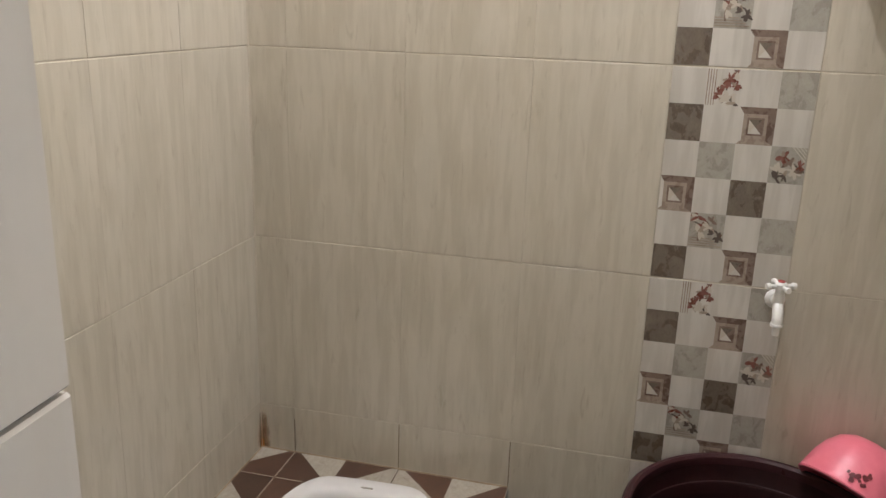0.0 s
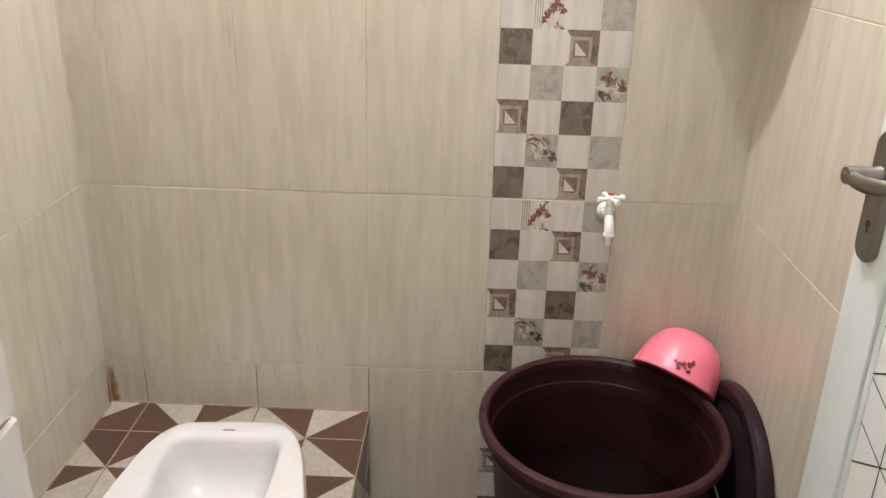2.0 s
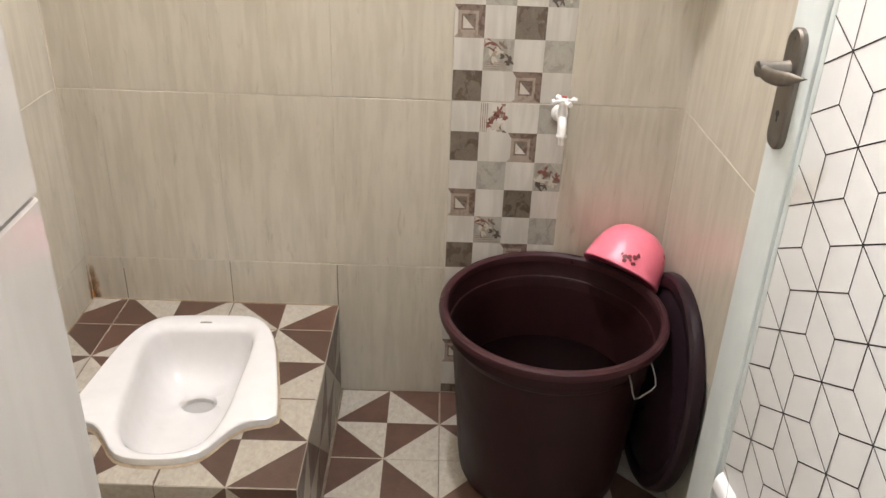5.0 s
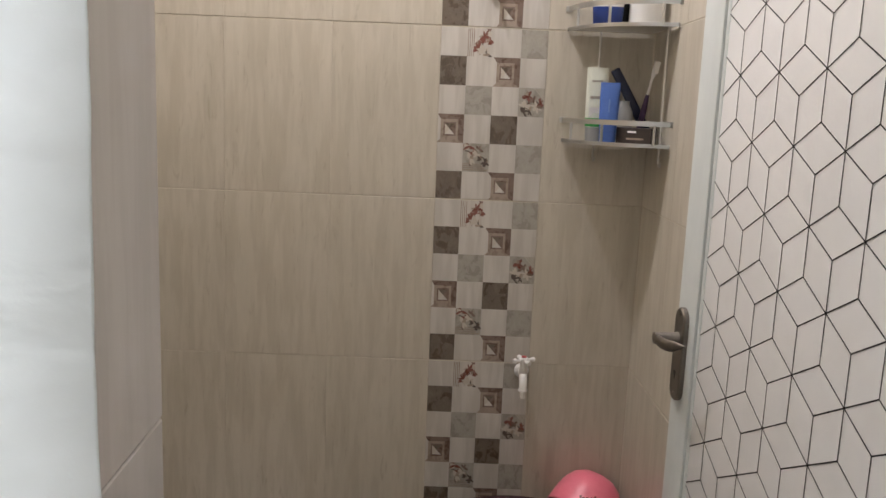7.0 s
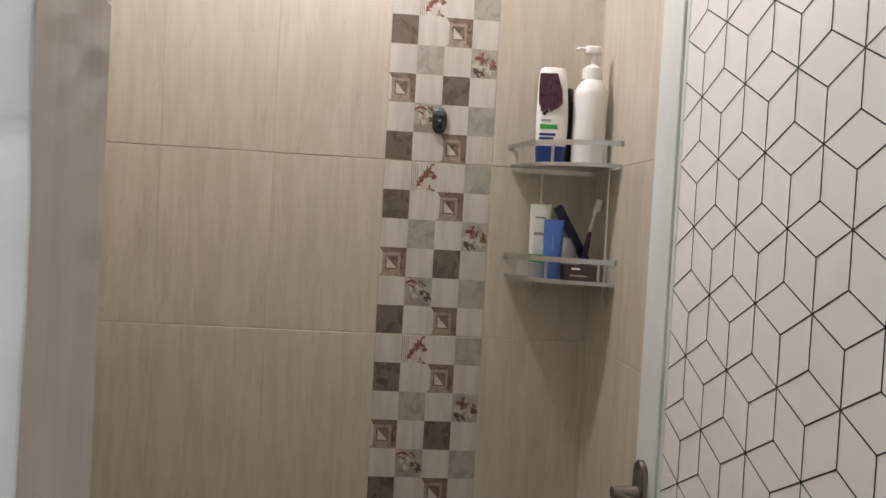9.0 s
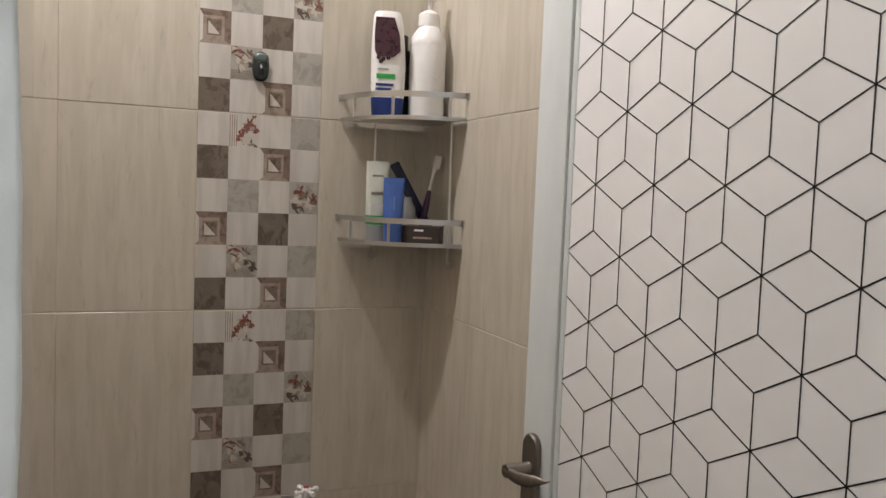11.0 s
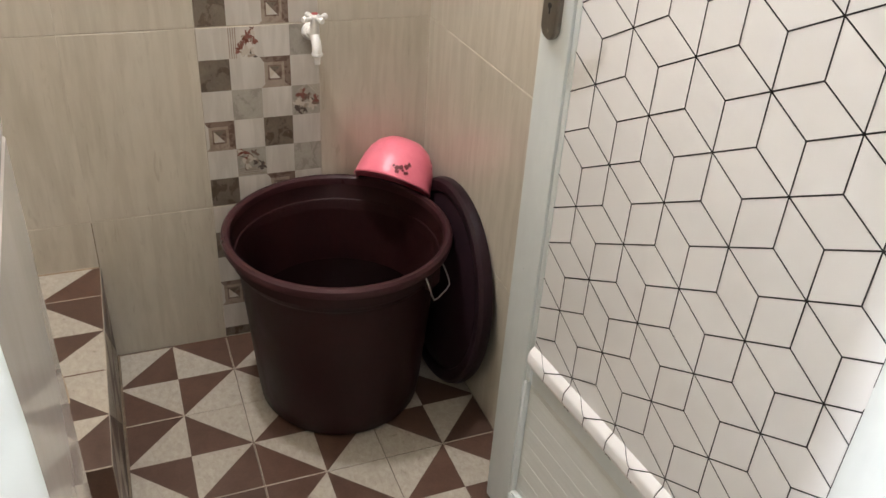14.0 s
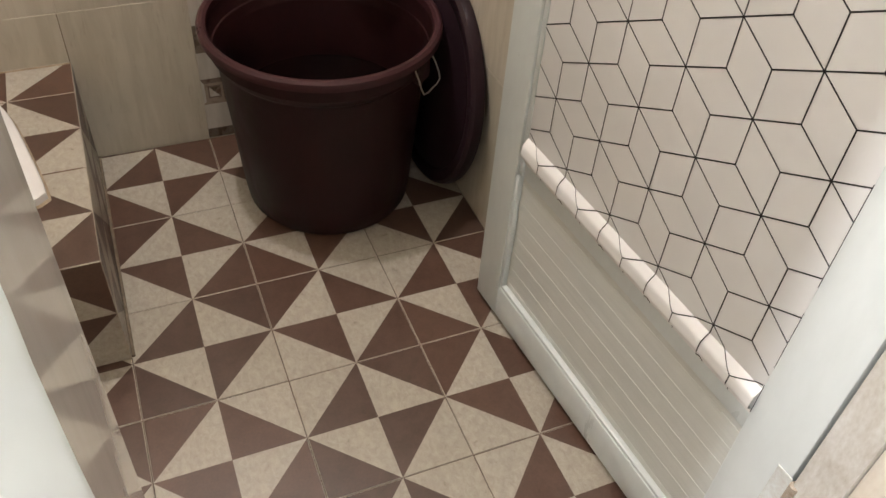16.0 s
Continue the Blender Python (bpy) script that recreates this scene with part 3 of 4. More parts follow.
bm = box(HOLE[0], HOLE[1], PY + 0.001, HOLE[2], -0.002, PZ - 0.001, bm=bm)
bm = box(HOLE[0], HOLE[1], HOLE[3], -0.002, -0.002, PZ - 0.001, bm=bm)
platform = tagged(finish("toilet_platform", bm, M_FGROUT, smooth=False), "raised step tiled in brown and beige pinwheel tiles", "platform", kind="structure")
# ---- door ----
DOOR = pose(0.4316 + 0.0865 * 0.362, -1 - 0.362, 0, 0, 0, 90 + math.degrees(math.atan(0.0865)))  # x along the leaf from the hinge, y into the wall side
# leaf coordinates: X = u + 0.362 along the leaf, Y = -depth (face at 0, back at -0.034)
DW = 0.700
DZ0, DZ1 = 0.012, 2.03
S_FREE, S_HINGE = 0.616, 0.086   # inner edges of the stiles
Z_RAIL, Z_MID0, Z_MID1, Z_TOP = 0.087, 0.356, 0.413, 1.94
door = thing("door_1", DOOR, "open pale grey plastic door with white cube-patterned film", "door", kind="structure")


def leaf(name, b, mat, label="", bevel=0.003):
    return part(name, box(*b, bevel), mat, door, label)


T = 0.034
BEAD = 0.013   # glazing bead between the free stile and the film
leaf("stile", (S_FREE + BEAD, DW, -T, 0, DZ0, DZ1), M_PVC, "pale blue-grey stile")
leaf("glazing_bead", (S_FREE + 0.0004, S_FREE + BEAD - 0.0004, -0.020, -0.0035, Z_MID0, Z_TOP), M_PVC, "", 0.004)
leaf("stile", (0.003, S_HINGE, -T, 0, DZ0, DZ1), M_PVC, "pale blue-grey stile")
leaf("bottom_rail", (S_HINGE, S_FREE + BEAD, -T, -0.0006, DZ0, Z_RAIL), M_PVC)
leaf("middle_rail", (S_HINGE, S_FREE, -T, -0.006, Z_MID0, Z_MID1 + 0.03), M_PVC)
leaf("top_rail", (S_HINGE, S_FREE + BEAD, -T, -0.0006, Z_TOP, DZ1), M_PVC)

# lower panel of narrow reeded boards
panel = part("lower_panel", box(S_HINGE - 0.002, S_FREE + BEAD, -T + 0.004, -0.016, Z_RAIL - 0.004, Z_MID0 + 0.004), M_PANEL, door, "pale reeded lower panel")
nslat = 14
for k in range(nslat):
    z0 = Z_RAIL + (Z_MID0 - Z_RAIL) * k / nslat
    z1 = Z_RAIL + (Z_MID0 - Z_RAIL) * (k + 1) / nslat
    part("slat", box(S_HINGE, S_FREE + BEAD, -0.018, -0.0125 - 0.0004 * (k % 2), z0, z1), M_PANEL, panel)
bead = 0.008
part("bead", box(S_HINGE, S_FREE + BEAD, -0.014, -0.002, Z_RAIL, Z_RAIL + bead, 0.003), M_PVC, door)
part("bead", box(S_FREE + BEAD - bead, S_FREE + BEAD, -0.014, -0.002, Z_RAIL, Z_MID0, 0.003), M_PVC, door)

# film: a white sheet with a printed pattern of cubes, wrapped over the moulding at its lower edge
film = part("patterned_film", box(S_HINGE + 0.0005, S_FREE - 0.0005, -0.02, -0.004, Z_MID1 + 0.012, Z_TOP, 0.0015), M_FILM, door, "white vinyl film printed with black cube lines")
FOLD = ((0.024, -0.0040), (0.015, 0.0040), (0.011, 0.0060), (-0.006, 0.0066), (-0.010, 0.0052), (-0.0135, -0.0015), (-0.025, -0.0044))  # height from the moulding, depth


def film_y(z):
    """Depth of the film's face: flat above, then over the moulding and tucked under it."""
    h = z - Z_MID1
    if h >= FOLD[0][0]:
        return FOLD[0][1]
    for (h0, y0), (h1, y1) in zip(FOLD, FOLD[1:]):
        if h >= h1:
            return y0 + (y1 - y0) * (h0 - h) / (h0 - h1)
    return FOLD[-1][1]


roll = [(S_HINGE + 0.001, film_y(Z_MID1 + h), Z_MID1 + h) for h in (0.024, 0.0195, 0.015, 0.013, 0.011, 0.005, 0.0, -0.006, -0.008, -0.010, -0.0118, -0.0135, -0.019, -0.025)]
bm = bmesh.new()
prev = None
for (x, y, z) in roll:
    row = []
    for s in range(29):
        f = s / 28
        wob = 0.0009 * noise.noise((f * 9, z * 60, 3))
        row.append(bm.verts.new((x + f * (S_FREE - S_HINGE - 0.002), y + wob, z + 0.5 * wob)))
    if prev:
        for s in range(28):
            bm.faces.new((prev[s], prev[s + 1], row[s + 1], row[s]))
    prev = row
bmesh.ops.recalc_face_normals(bm, faces=bm.faces)
part("moulding", bm, M_GLOSSFILM, door, "glossy white film folded over the moulding")
part("moulding_backing", box(S_HINGE + 0.001, S_FREE - 0.001, -0.016, -0.0050, Z_MID1 - 0.012, Z_MID1 + 0.020, 0.002), M_GLOSSFILM, door)

LA, LR = 0.1096, 0.0891   # spacing of the star points along a row, and from row to row
L0 = (0.4548, 0.8981)
LW = 0.0009
bm = bmesh.new()


def line(a, b):
    (x0, z0), (x1, z1) = a, b
    steps = 16 if min(z0, z1) < Z_MID1 + 0.06 else 1
    d = Vector((x1 - x0, z1 - z0)).normalized() * LW
    for s in range(steps):
        f0, f1 = s / steps, (s + 1) / steps
        p, q = (x0 + (x1 - x0) * f0, z0 + (z1 - z0) * f0), (x0 + (x1 - x0) * f1, z0 + (z1 - z0) * f1)
        lo, hi, zl = S_HINGE + 0.001, S_FREE - 0.001, Z_MID1 - 0.0245
        if not (lo < p[0] < hi and lo < q[0] < hi and zl < p[1] < Z_TOP and zl < q[1] < Z_TOP):
            if steps == 1:
                c = clip_line(p, q, lo, hi, zl, Z_TOP)
                if not c:
                    continue
                p, q = c
            else:
                continue
        vs = [bm.verts.new((u - sx * d.y, film_y(w) + (0.0004 if w > Z_MID1 + 0.024 else 0.0011), w + sx * d.x)) for (u, w), sx in ((p, 1), (q, 1), (q, -1), (p, -1))]
        bm.faces.new(vs)


def clip_line(p, q, x0, x1, z0, z1):
    t0, t1 = 0.0, 1.0
    dx, dz = q[0] - p[0], q[1] - p[1]
    for den, num in ((-dx, p[0] - x0), (dx, x1 - p[0]), (-dz, p[1] - z0), (dz, z1 - p[1])):
        if abs(den) < 1e-9:
            if num < 0:
                return None
        elif den < 0:
            t0 = max(t0, num / den)
        else:
            t1 = min(t1, num / den)
    if t1 - t0 < 1e-4:
        return None
    return (p[0] + t0 * dx, p[1] + t0 * dz), (p[0] + t1 * dx, p[1] + t1 * dz)


for r in range(-8, 15):
    for c in range(-10, 11):
        x, z = L0[0] + LA * c + (LA / 2 if r % 2 else 0), L0[1] + LR * r
        up, down = (x, z + LR * 2 / 3), (x, z - LR * 2 / 3)
        line((x, z), up), line((x, z), down)
        for s in (-1, 1):
            line((x, z), (x + s * LA / 2, z + LR / 3))
            line((x, z), (x + s * LA / 2, z - LR / 3))
bmesh.ops.recalc_face_normals(bm, faces=bm.faces)
part("film_lines", bm, M_LINE, film, "thin black printed lines of a cube pattern")

# the film's cut edges: a dark seam that comes and goes along the stiles
rnd = random.Random(21)
for x in (S_HINGE + 0.0005,):
    bm = None
    z = Z_MID1 - 0.02
    while z < Z_TOP:
        run = rnd.uniform(0.03, 0.16)
        w = rnd.uniform(0.0004, 0.0008)
        bm = box(x - w, x + w, -0.006, -0.0028, z, min(Z_TOP, z + run), bm=bm)
        z += run + rnd.uniform(0.004, 0.05)
    part("film_seam", bm, M_LINE, film, "broken dark seam along the film's cut edge")

# handle: long rounded plate, spindle and a bent lever
HX, HZ0, HZ1 = 0.670, 0.926, 1.078


def stadium(r, z0, z1, n=10):
    out = []
    for k in range(n + 1):
        a = math.pi * k / n
        out.append((r * math.cos(a), z1 - r + r * math.sin(a)))
    for k in range(n + 1):
        a = math.pi + math.pi * k / n
        out.append((r * math.cos(a), z0 + r + r * math.sin(a)))
    return out


loops = []
for r, y in ((0.0190, 0.0), (0.0190, 0.006), (0.0165, 0.0085)):
    loops.append([Vector((HX + a, y, b)) for a, b in stadium(r, HZ0 + (0.019 - r), HZ1 - (0.019 - r))])
handle = part("handle_plate", loft(loops, True, True), M_STEEL, door, "brushed brown-grey steel lever handle on a long plate")
part("spindle", tube([(HX, 0.006, 1.028), (HX, 0.012, 1.028), (HX, 0.043, 1.028), (HX, 0.047, 1.028)], [0.0115, 0.0095, 0.0100, 0.0095], 20), M_STEEL, handle)
# the lever: a flat blade that widens past its middle and ends in a raised point
lv = bend([(HX + 0.007, 0.042, 1.028), (HX - 0.018, 0.042, 1.026), (HX - 0.043, 0.039, 1.028), (HX - 0.064, 0.034, 1.033), (HX - 0.082, 0.029, 1.038)], 6)
loops = []
for k, p in enumerate(lv):
    f = k / (len(lv) - 1)
    hz = 0.0068 + 0.0026 * math.sin(math.pi * min(1, f / 0.8)) - 0.0060 * max(0, (f - 0.62) / 0.38) ** 1.5
    hy = 0.0062 - 0.0038 * f
    loops.append([Vector((p.x, p.y + hy * math.cos(a), p.z + hz * math.sin(a))) for a in (2 * math.pi * j / 16 for j in range(16))])
part("lever", loft(loops, True, True), M_STEEL, handle, "flat curved lever with a pointed end")
part("keyhole", tube([(HX, 0.0084, 0.972), (HX, 0.0091, 0.972)], 0.0042, 12), M_BLACK, handle)
part("keyhole", box(HX - 0.0014, HX + 0.0014, 0.0080, 0.0091, 0.961, 0.971, 0.0006, 1), M_BLACK, handle)
for z in (HZ0 + 0.012, HZ1 - 0.012):
    part("screw", tube([(HX, 0.0080, z), (HX, 0.0094, z)], 0.003, 10), M_STEEL, handle)
for z in (0.33, 1.05, 1.80):
    hg = part("hinge", tube([(-0.007, 0.006, z - 0.045), (-0.007, 0.006, z + 0.045)], 0.0065, 12), M_HINGE, door, "rust-stained metal hinge")
    part("hinge_leaf", box(-0.034, -0.001, -0.001, 0.0025, z - 0.042, z + 0.042, 0.001, 1), M_HINGE, hg)
    part("hinge_leaf", box(0.001, 0.024, -0.0005, 0.0012, z - 0.042, z + 0.042, 0.0008, 1), M_HINGE_LEAF, hg, "painted-over hinge leaf")

# frame of the doorway on the hinge side and across the top
dframe = thing("door_frame", pose(0, 0, 0), "worn white frame post of the bathroom door", "door frame", kind="structure")
part("post", box(FX + 0.004, XR + 0.002, -1.418, -1.3655, -0.002, DOOR_TOP + 0.05, 0.004), M_POST, dframe, "worn grey-white post on the hinge side")
part("lining", box(FX + 0.009, XR + 0.002, YO + 0.012, -1.4185, -0.002, DOOR_TOP + 0.05, 0.002), M_FRAME, dframe)
part("head", box(JX0, FX + 0.003, -1.46, YI, DOOR_TOP, DOOR_TOP + 0.049, 0.003), M_FRAME, dframe)

# ---- toilet pan ----


def outline(points, z, n=72, soft=3):
    """Half-widths down the pan, mirrored, rounded, and read off at even angles about the pan's middle."""
    pts = [(w, y) for w, y in points] + [(-w, y) for w, y in reversed(points)]
    for _ in range(soft):
        nxt = []
        for k in range(len(pts)):
            a, b = pts[k], pts[(k + 1) % len(pts)]
            nxt += [(0.75 * a[0] + 0.25 * b[0], 0.75 * a[1] + 0.25 * b[1]), (0.25 * a[0] + 0.75 * b[0], 0.25 * a[1] + 0.75 * b[1])]
        pts = nxt
    out = []
    for k in range(n):
        a = 2 * math.pi * (k + 0.5) / n
        d = (math.cos(a), math.sin(a))
        best = 0.0
        for j in range(len(pts)):
            p, q = pts[j - 1], pts[j]
            px, py, ex, ey = p[0], p[1] - TY, q[0] - p[0], q[1] - p[1]
            den = d[0] * ey - d[1] * ex
            if abs(den) > 1e-12:
                t = (px * ey - py * ex) / den
                s = (px * d[1] - py * d[0]) / den
                if -1e-6 <= s <= 1 + 1e-6 and t > best:
                    best = t
        out.append(Vector((best * d[0], best * d[1], z)))
    return out


PAN = ((0.060, -0.084), (0.116, -0.090), (0.162, -0.162), (0.188, -0.322), (0.203, -0.430), (0.202, -0.462), (0.146, -0.466), (0.116, -0.496), (0.082, -0.557), (0.035, -0.573))
BOWL = ((0.050, -0.136), (0.112, -0.137), (0.117, -0.220), (0.108, -0.332), (0.102, -0.440), (0.078, -0.520), (0.030, -0.547))


def scaled(loop, f, z, dx=0.0, dy=0.0):
    return [Vector((v.x * f + dx, v.y * f + dy, z)) for v in loop]


def blend(a, b, f, z):
    return [Vector((p.x + (q.x - p.x) * f, p.y + (q.y - p.y) * f, z)) for p, q in zip(a, b)]


outer, inner = outline(PAN, 0), outline(BOWL, 0)
top = 0.019
drain = [Vector((0.036 * math.cos(2 * math.pi * (k + 0.5) / 72), 0.062 + 0.026 * math.sin(2 * math.pi * (k + 0.5) / 72), 0)) for k in range(72)]
loops = [scaled(outer, 1.0, -0.002), scaled(outer, 1.0, top - 0.007), scaled(outer, 0.994, top - 0.002), scaled(outer, 0.98, top),
         blend(outer, inner, 0.45, top - 0.0005), scaled(inner, 1.10, top - 0.0012), scaled(inner, 1.055, top - 0.003), scaled(inner, 1.015, top - 0.0075), scaled(inner, 0.985, top - 0.016),
         blend(inner, drain, 0.07, top - 0.040), blend(inner, drain, 0.17, top - 0.072), blend(inner, drain, 0.34, top - 0.098), blend(inner, drain, 0.62, top - 0.112),
         blend(inner, drain, 0.93, top - 0.119), blend(inner, drain, 1.0, top - 0.126), blend(inner, drain, 1.0, top - 0.190)]
toilet = thing("squat_toilet", pose(TX, TY, PZ, 0, 0, TURN) @ Matrix.Diagonal((0.985, 0.985, 1, 1)), "white glazed ceramic squat toilet set in the tiled step", "toilet")
part("pan", loft(loops), M_CERAMIC, toilet)
part("drain_water", lathe([(0.0358, 0.0), (0.0005, 0.0)], 28, Matrix.Translation((0, 0.062, top - 0.136)) @ Matrix.Diagonal((1, 0.70, 1, 1))), M_PANWATER, toilet, "clear standing water in the outlet")
part("flush_inlet", box(-0.013, 0.013, 0.2005, 0.2045, top - 0.002, top + 0.0006, 0.0005, 1), M_GREY_CELL, toilet, "small grey flush slot")
part("cement_joint", loft([scaled(outer, 1.0, -0.003), scaled(outer, 1.022, 0.0005), scaled(outer, 1.0, 0.004)]), M_DIRT, toilet, "stained cement joint")

# ---- water drum ----
BX, BY = 0.221, -0.246
drum = thing("water_drum", pose(BX, BY, 0), "dark maroon plastic water drum standing on the floor", "bucket")
drum.scale = (1.012, 1.045, 1.0)
prof = [(0.001, 0.006), (0.150, 0.006), (0.156, 0.0), (0.166, 0.002), (0.173, 0.012), (0.178, 0.05), (0.190, 0.20), (0.203, 0.355), (0.2055, 0.362), (0.2150, 0.366), (0.2160, 0.396),
        (0.2125, 0.397), (0.2065, 0.352), (0.2045, 0.349), (0.2022, 0.345), (0.2012, 0.336), (0.189, 0.24), (0.174, 0.05), (0.165, 0.016), (0.001, 0.014)]
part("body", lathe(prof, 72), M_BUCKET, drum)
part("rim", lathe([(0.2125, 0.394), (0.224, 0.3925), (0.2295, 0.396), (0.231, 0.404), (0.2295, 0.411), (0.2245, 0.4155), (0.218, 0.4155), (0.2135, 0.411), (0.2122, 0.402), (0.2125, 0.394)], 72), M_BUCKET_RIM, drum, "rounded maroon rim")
for ang in (-50, 130):
    m = pose(0, 0, 0, 0, 0, ang)
    lug = part("lug", box(0.212, 0.226, -0.020, 0.020, 0.352, 0.392, 0.004), M_BUCKET, drum)
    lug.matrix_parent_inverse = Matrix()
    lug.matrix_basis = m
    wire = part("wire_handle", tube(bend([(0.222, -0.032, 0.389), (0.231, -0.033, 0.372), (0.241, -0.031, 0.346), (0.242, 0.0, 0.343), (0.241, 0.031, 0.346), (0.231, 0.033, 0.372), (0.222, 0.032, 0.389)], 2), 0.0016, 8), M_WIRE, drum, "thin bent steel wire handle")
    wire.matrix_basis = m
water = tagged(finish("water", lathe([(0.1855, 0.0), (0.0005, 0.0)], 64), M_WATER), "still dark water in the drum", "water")
water.matrix_world = pose(BX, BY, 0.215) @ Matrix.Diagonal((1.012, 1.045, 1, 1))

# ---- lid leaning on the wall ----
lid = thing("drum_lid", pose(0.466, -0.240, 0.232, 0, -84.5, 0), "dark plum domed plastic lid leaning on the tiled wall", "lid")
part("dome", lathe([(0.001, 0.034), (0.06, 0.033), (0.120, 0.029), (0.165, 0.021), (0.192, 0.011), (0.199, 0.009), (0.199, 0.004), (0.15, 0.014), (0.001, 0.026)], 72), M_LID, lid)
part("rim", lathe([(0.197, 0.008), (0.202, 0.015), (0.212, 0.018), (0.224, 0.017), (0.231, 0.011), (0.234, -0.002), (0.231, -0.010), (0.226, -0.006), (0.221, 0.004), (0.205, 0.007), (0.197, 0.004), (0.197, 0.008)], 72), M_LID, lid, "rounded rim of the lid")

# ---- pink dipper on the drum's rim ----
prof = [(0.090, -0.001), (0.0935, 0.0), (0.0945, 0.003), (0.0925, 0.006), (0.0905, 0.022), (0.086, 0.046), (0.077, 0.072), (0.063, 0.093), (0.043, 0.107), (0.020, 0.113), (0.0005, 0.114)]
inside = [(0.0005, 0.111), (0.020, 0.110), (0.042, 0.104), (0.061, 0.090), (0.074, 0.070), (0.083, 0.045), (0.0875, 0.022), (0.090, -0.001)]
dipper = thing("water_dipper", look((0.384, -0.102, 0.414), (0.384 - 0.46, -0.102 - 0.48, 0.414 - 0.74)) @ Matrix.Scale(0.955, 4), "pink plastic water dipper upturned on the drum rim", "dipper")
part("bowl", lathe(prof, 56), M_PINK, dipper)
part("inside", lathe(inside, 56), M_PINK, dipper)
DECAL = 118.0
rnd = random.Random(11)
for k in range(9):
    a, h = math.radians(rnd.uniform(-12, 12)), rnd.uniform(0.012, 0.038)
    r = 0.0896 - (h - 0.022) * 0.19 - max(0, h - 0.046) * 0.15
    size = rnd.uniform(0.004, 0.008)
    pts = [(size * (0.5 + 0.5 * rnd.random()) * math.cos(2 * math.pi * j / 9), size * (0.5 + 0.5 * rnd.random()) * math.sin(2 * math.pi * j / 9)) for j in range(9)]
    bm = bmesh.new()
    bm.faces.new([bm.verts.new((0.0022 + 0.0001 * k, x, y)) for x, y in pts])
    p = part("print", bm, M_DIPPRINT, dipper, "dark worn printed figure" if k == 0 else "")
    p.matrix_basis = pose(0, 0, 0, 0, 0, DECAL + math.degrees(a)) @ Matrix.Translation((r, 0, h)) @ pose(0, 0, 0, 0, -14, 0)

# ---- tap ----
tap = thing("water_tap", pose(0.231, 0, 0.742) @ Matrix.Diagonal((0.86, 0.9, 0.88, 1)), "white plastic water tap with a cross handle", "tap")
part("flange", lathe([(0.001, 0.0), (0.021, 0.0), (0.021, 0.003), (0.015, 0.008), (0.001, 0.008)], 24, pose(0, -0.0005, 0, 90)), M_WHITE, tap, "round wall flange")
part("inlet", tube([(0, 0, 0), (0, -0.04, 0.001)], 0.0105, 16), M_WHITE, tap)
part("body", tube(bend([(0, -0.02, 0.002), (0, -0.042, 0.003), (0, -0.057, -0.006), (0, -0.065, -0.020), (0, -0.066, -0.034)], 5), 0.0115, 16), M_WHITE, tap)
part("spout", tube([(0, -0.066, -0.032), (0, -0.066, -0.037), (0, -0.066, -0.040), (0, -0.066, -0.058)], [0.0135, 0.0135, 0.0085, 0.007], 16), M_WHITE, tap)
part("bonnet", tube([(0, -0.044, 0.006), (0, -0.048, 0.026), (0, -0.050, 0.042)], [0.0125, 0.011, 0.008], 16), M_WHITE, tap)
ch = part("cross_handle", tube([(0, -0.050, 0.038), (0, -0.051, 0.050), (0, -0.051, 0.054)], [0.012, 0.012, 0.009], 16), M_WHITE, tap)
for k in range(4):
    a = math.radians(20 + 90 * k)
    d = Vector((math.cos(a), math.sin(a), 0))
    o = Vector((0, -0.051, 0.045))
    part("spoke", tube([o + 0.008 * d, o + 0.022 * d, o + 0.026 * d, o + 0.033 * d], [0.0045, 0.0042, 0.0072, 0.006], 10), M_WHITE, ch)
part("red_cap", tube([(0, -0.051, 0.0535), (0, -0.051, 0.0558)], 0.0075, 14), M_REDDOT, ch, "dark red marker cap")

# ---- suction hook on the mosaic ----
hook = thing("wall_hook", pose(0.122, 0, 1.656) @ Matrix.Diagonal((0.80, 0.84, 0.82, 1)), "dark green plastic adhesive hook on the tiles", "hook")
part("base", loft([oval(0.021, 0.036, 0.0), oval(0.021, 0.036, 0.006), oval(0.016, 0.031, 0.012), oval(0.003, 0.006, 0.0145)], True, True), M_HOOK, hook).matrix_basis = pose(0, -0.0005, 0, 90)
part("cap", loft([oval(0.0175, 0.012, 0.0), oval(0.0175, 0.012, 0.009), oval(0.011, 0.007, 0.014)], True, True), M_HOOK_TOP, hook, "pale green upper cap").matrix_basis = pose(0, -0.0035, 0.021, 90)
part("peg", tube(bend([(0, -0.010, 0.004), (0, -0.020, -0.010), (0, -0.028, -0.018), (0, -0.034, -0.008)], 4), 0.005, 10), M_HOOK, hook)

# ---- corner shelf ----
shelf = thing("corner_shelf", pose(XR, 0, 0), "two-tier chrome corner shelf screwed to the tiles", "shelf")
LEG, BOW = 0.200, 0.056


def bow(s, grow=0.0):
    """The front edge, from the back wall (s = 0) to the side wall (s = 1)."""
    b = (BOW + grow) * math.sin(math.pi * s)
    return Vector((-LEG * (1 - s) - 0.004 - 0.7071 * b, -LEG * s - 0.004 - 0.7071 * b, 0))


def strip(z0, z1, thick, n=24, s0=0.0, s1=1.0):
    loops = []
    for k in range(n + 1):
        s = s0 + (s1 - s0) * k / n
        p = bow(s)
        q = p + Vector((thick * 0.7, thick * 0.7, 0))
        loops.append([Vector((p.x, p.y, z0)), Vector((p.x, p.y, z1)), Vector((q.x, q.y, z1)), Vector((q.x, q.y, z0))])
    return loft(loops, True, True)


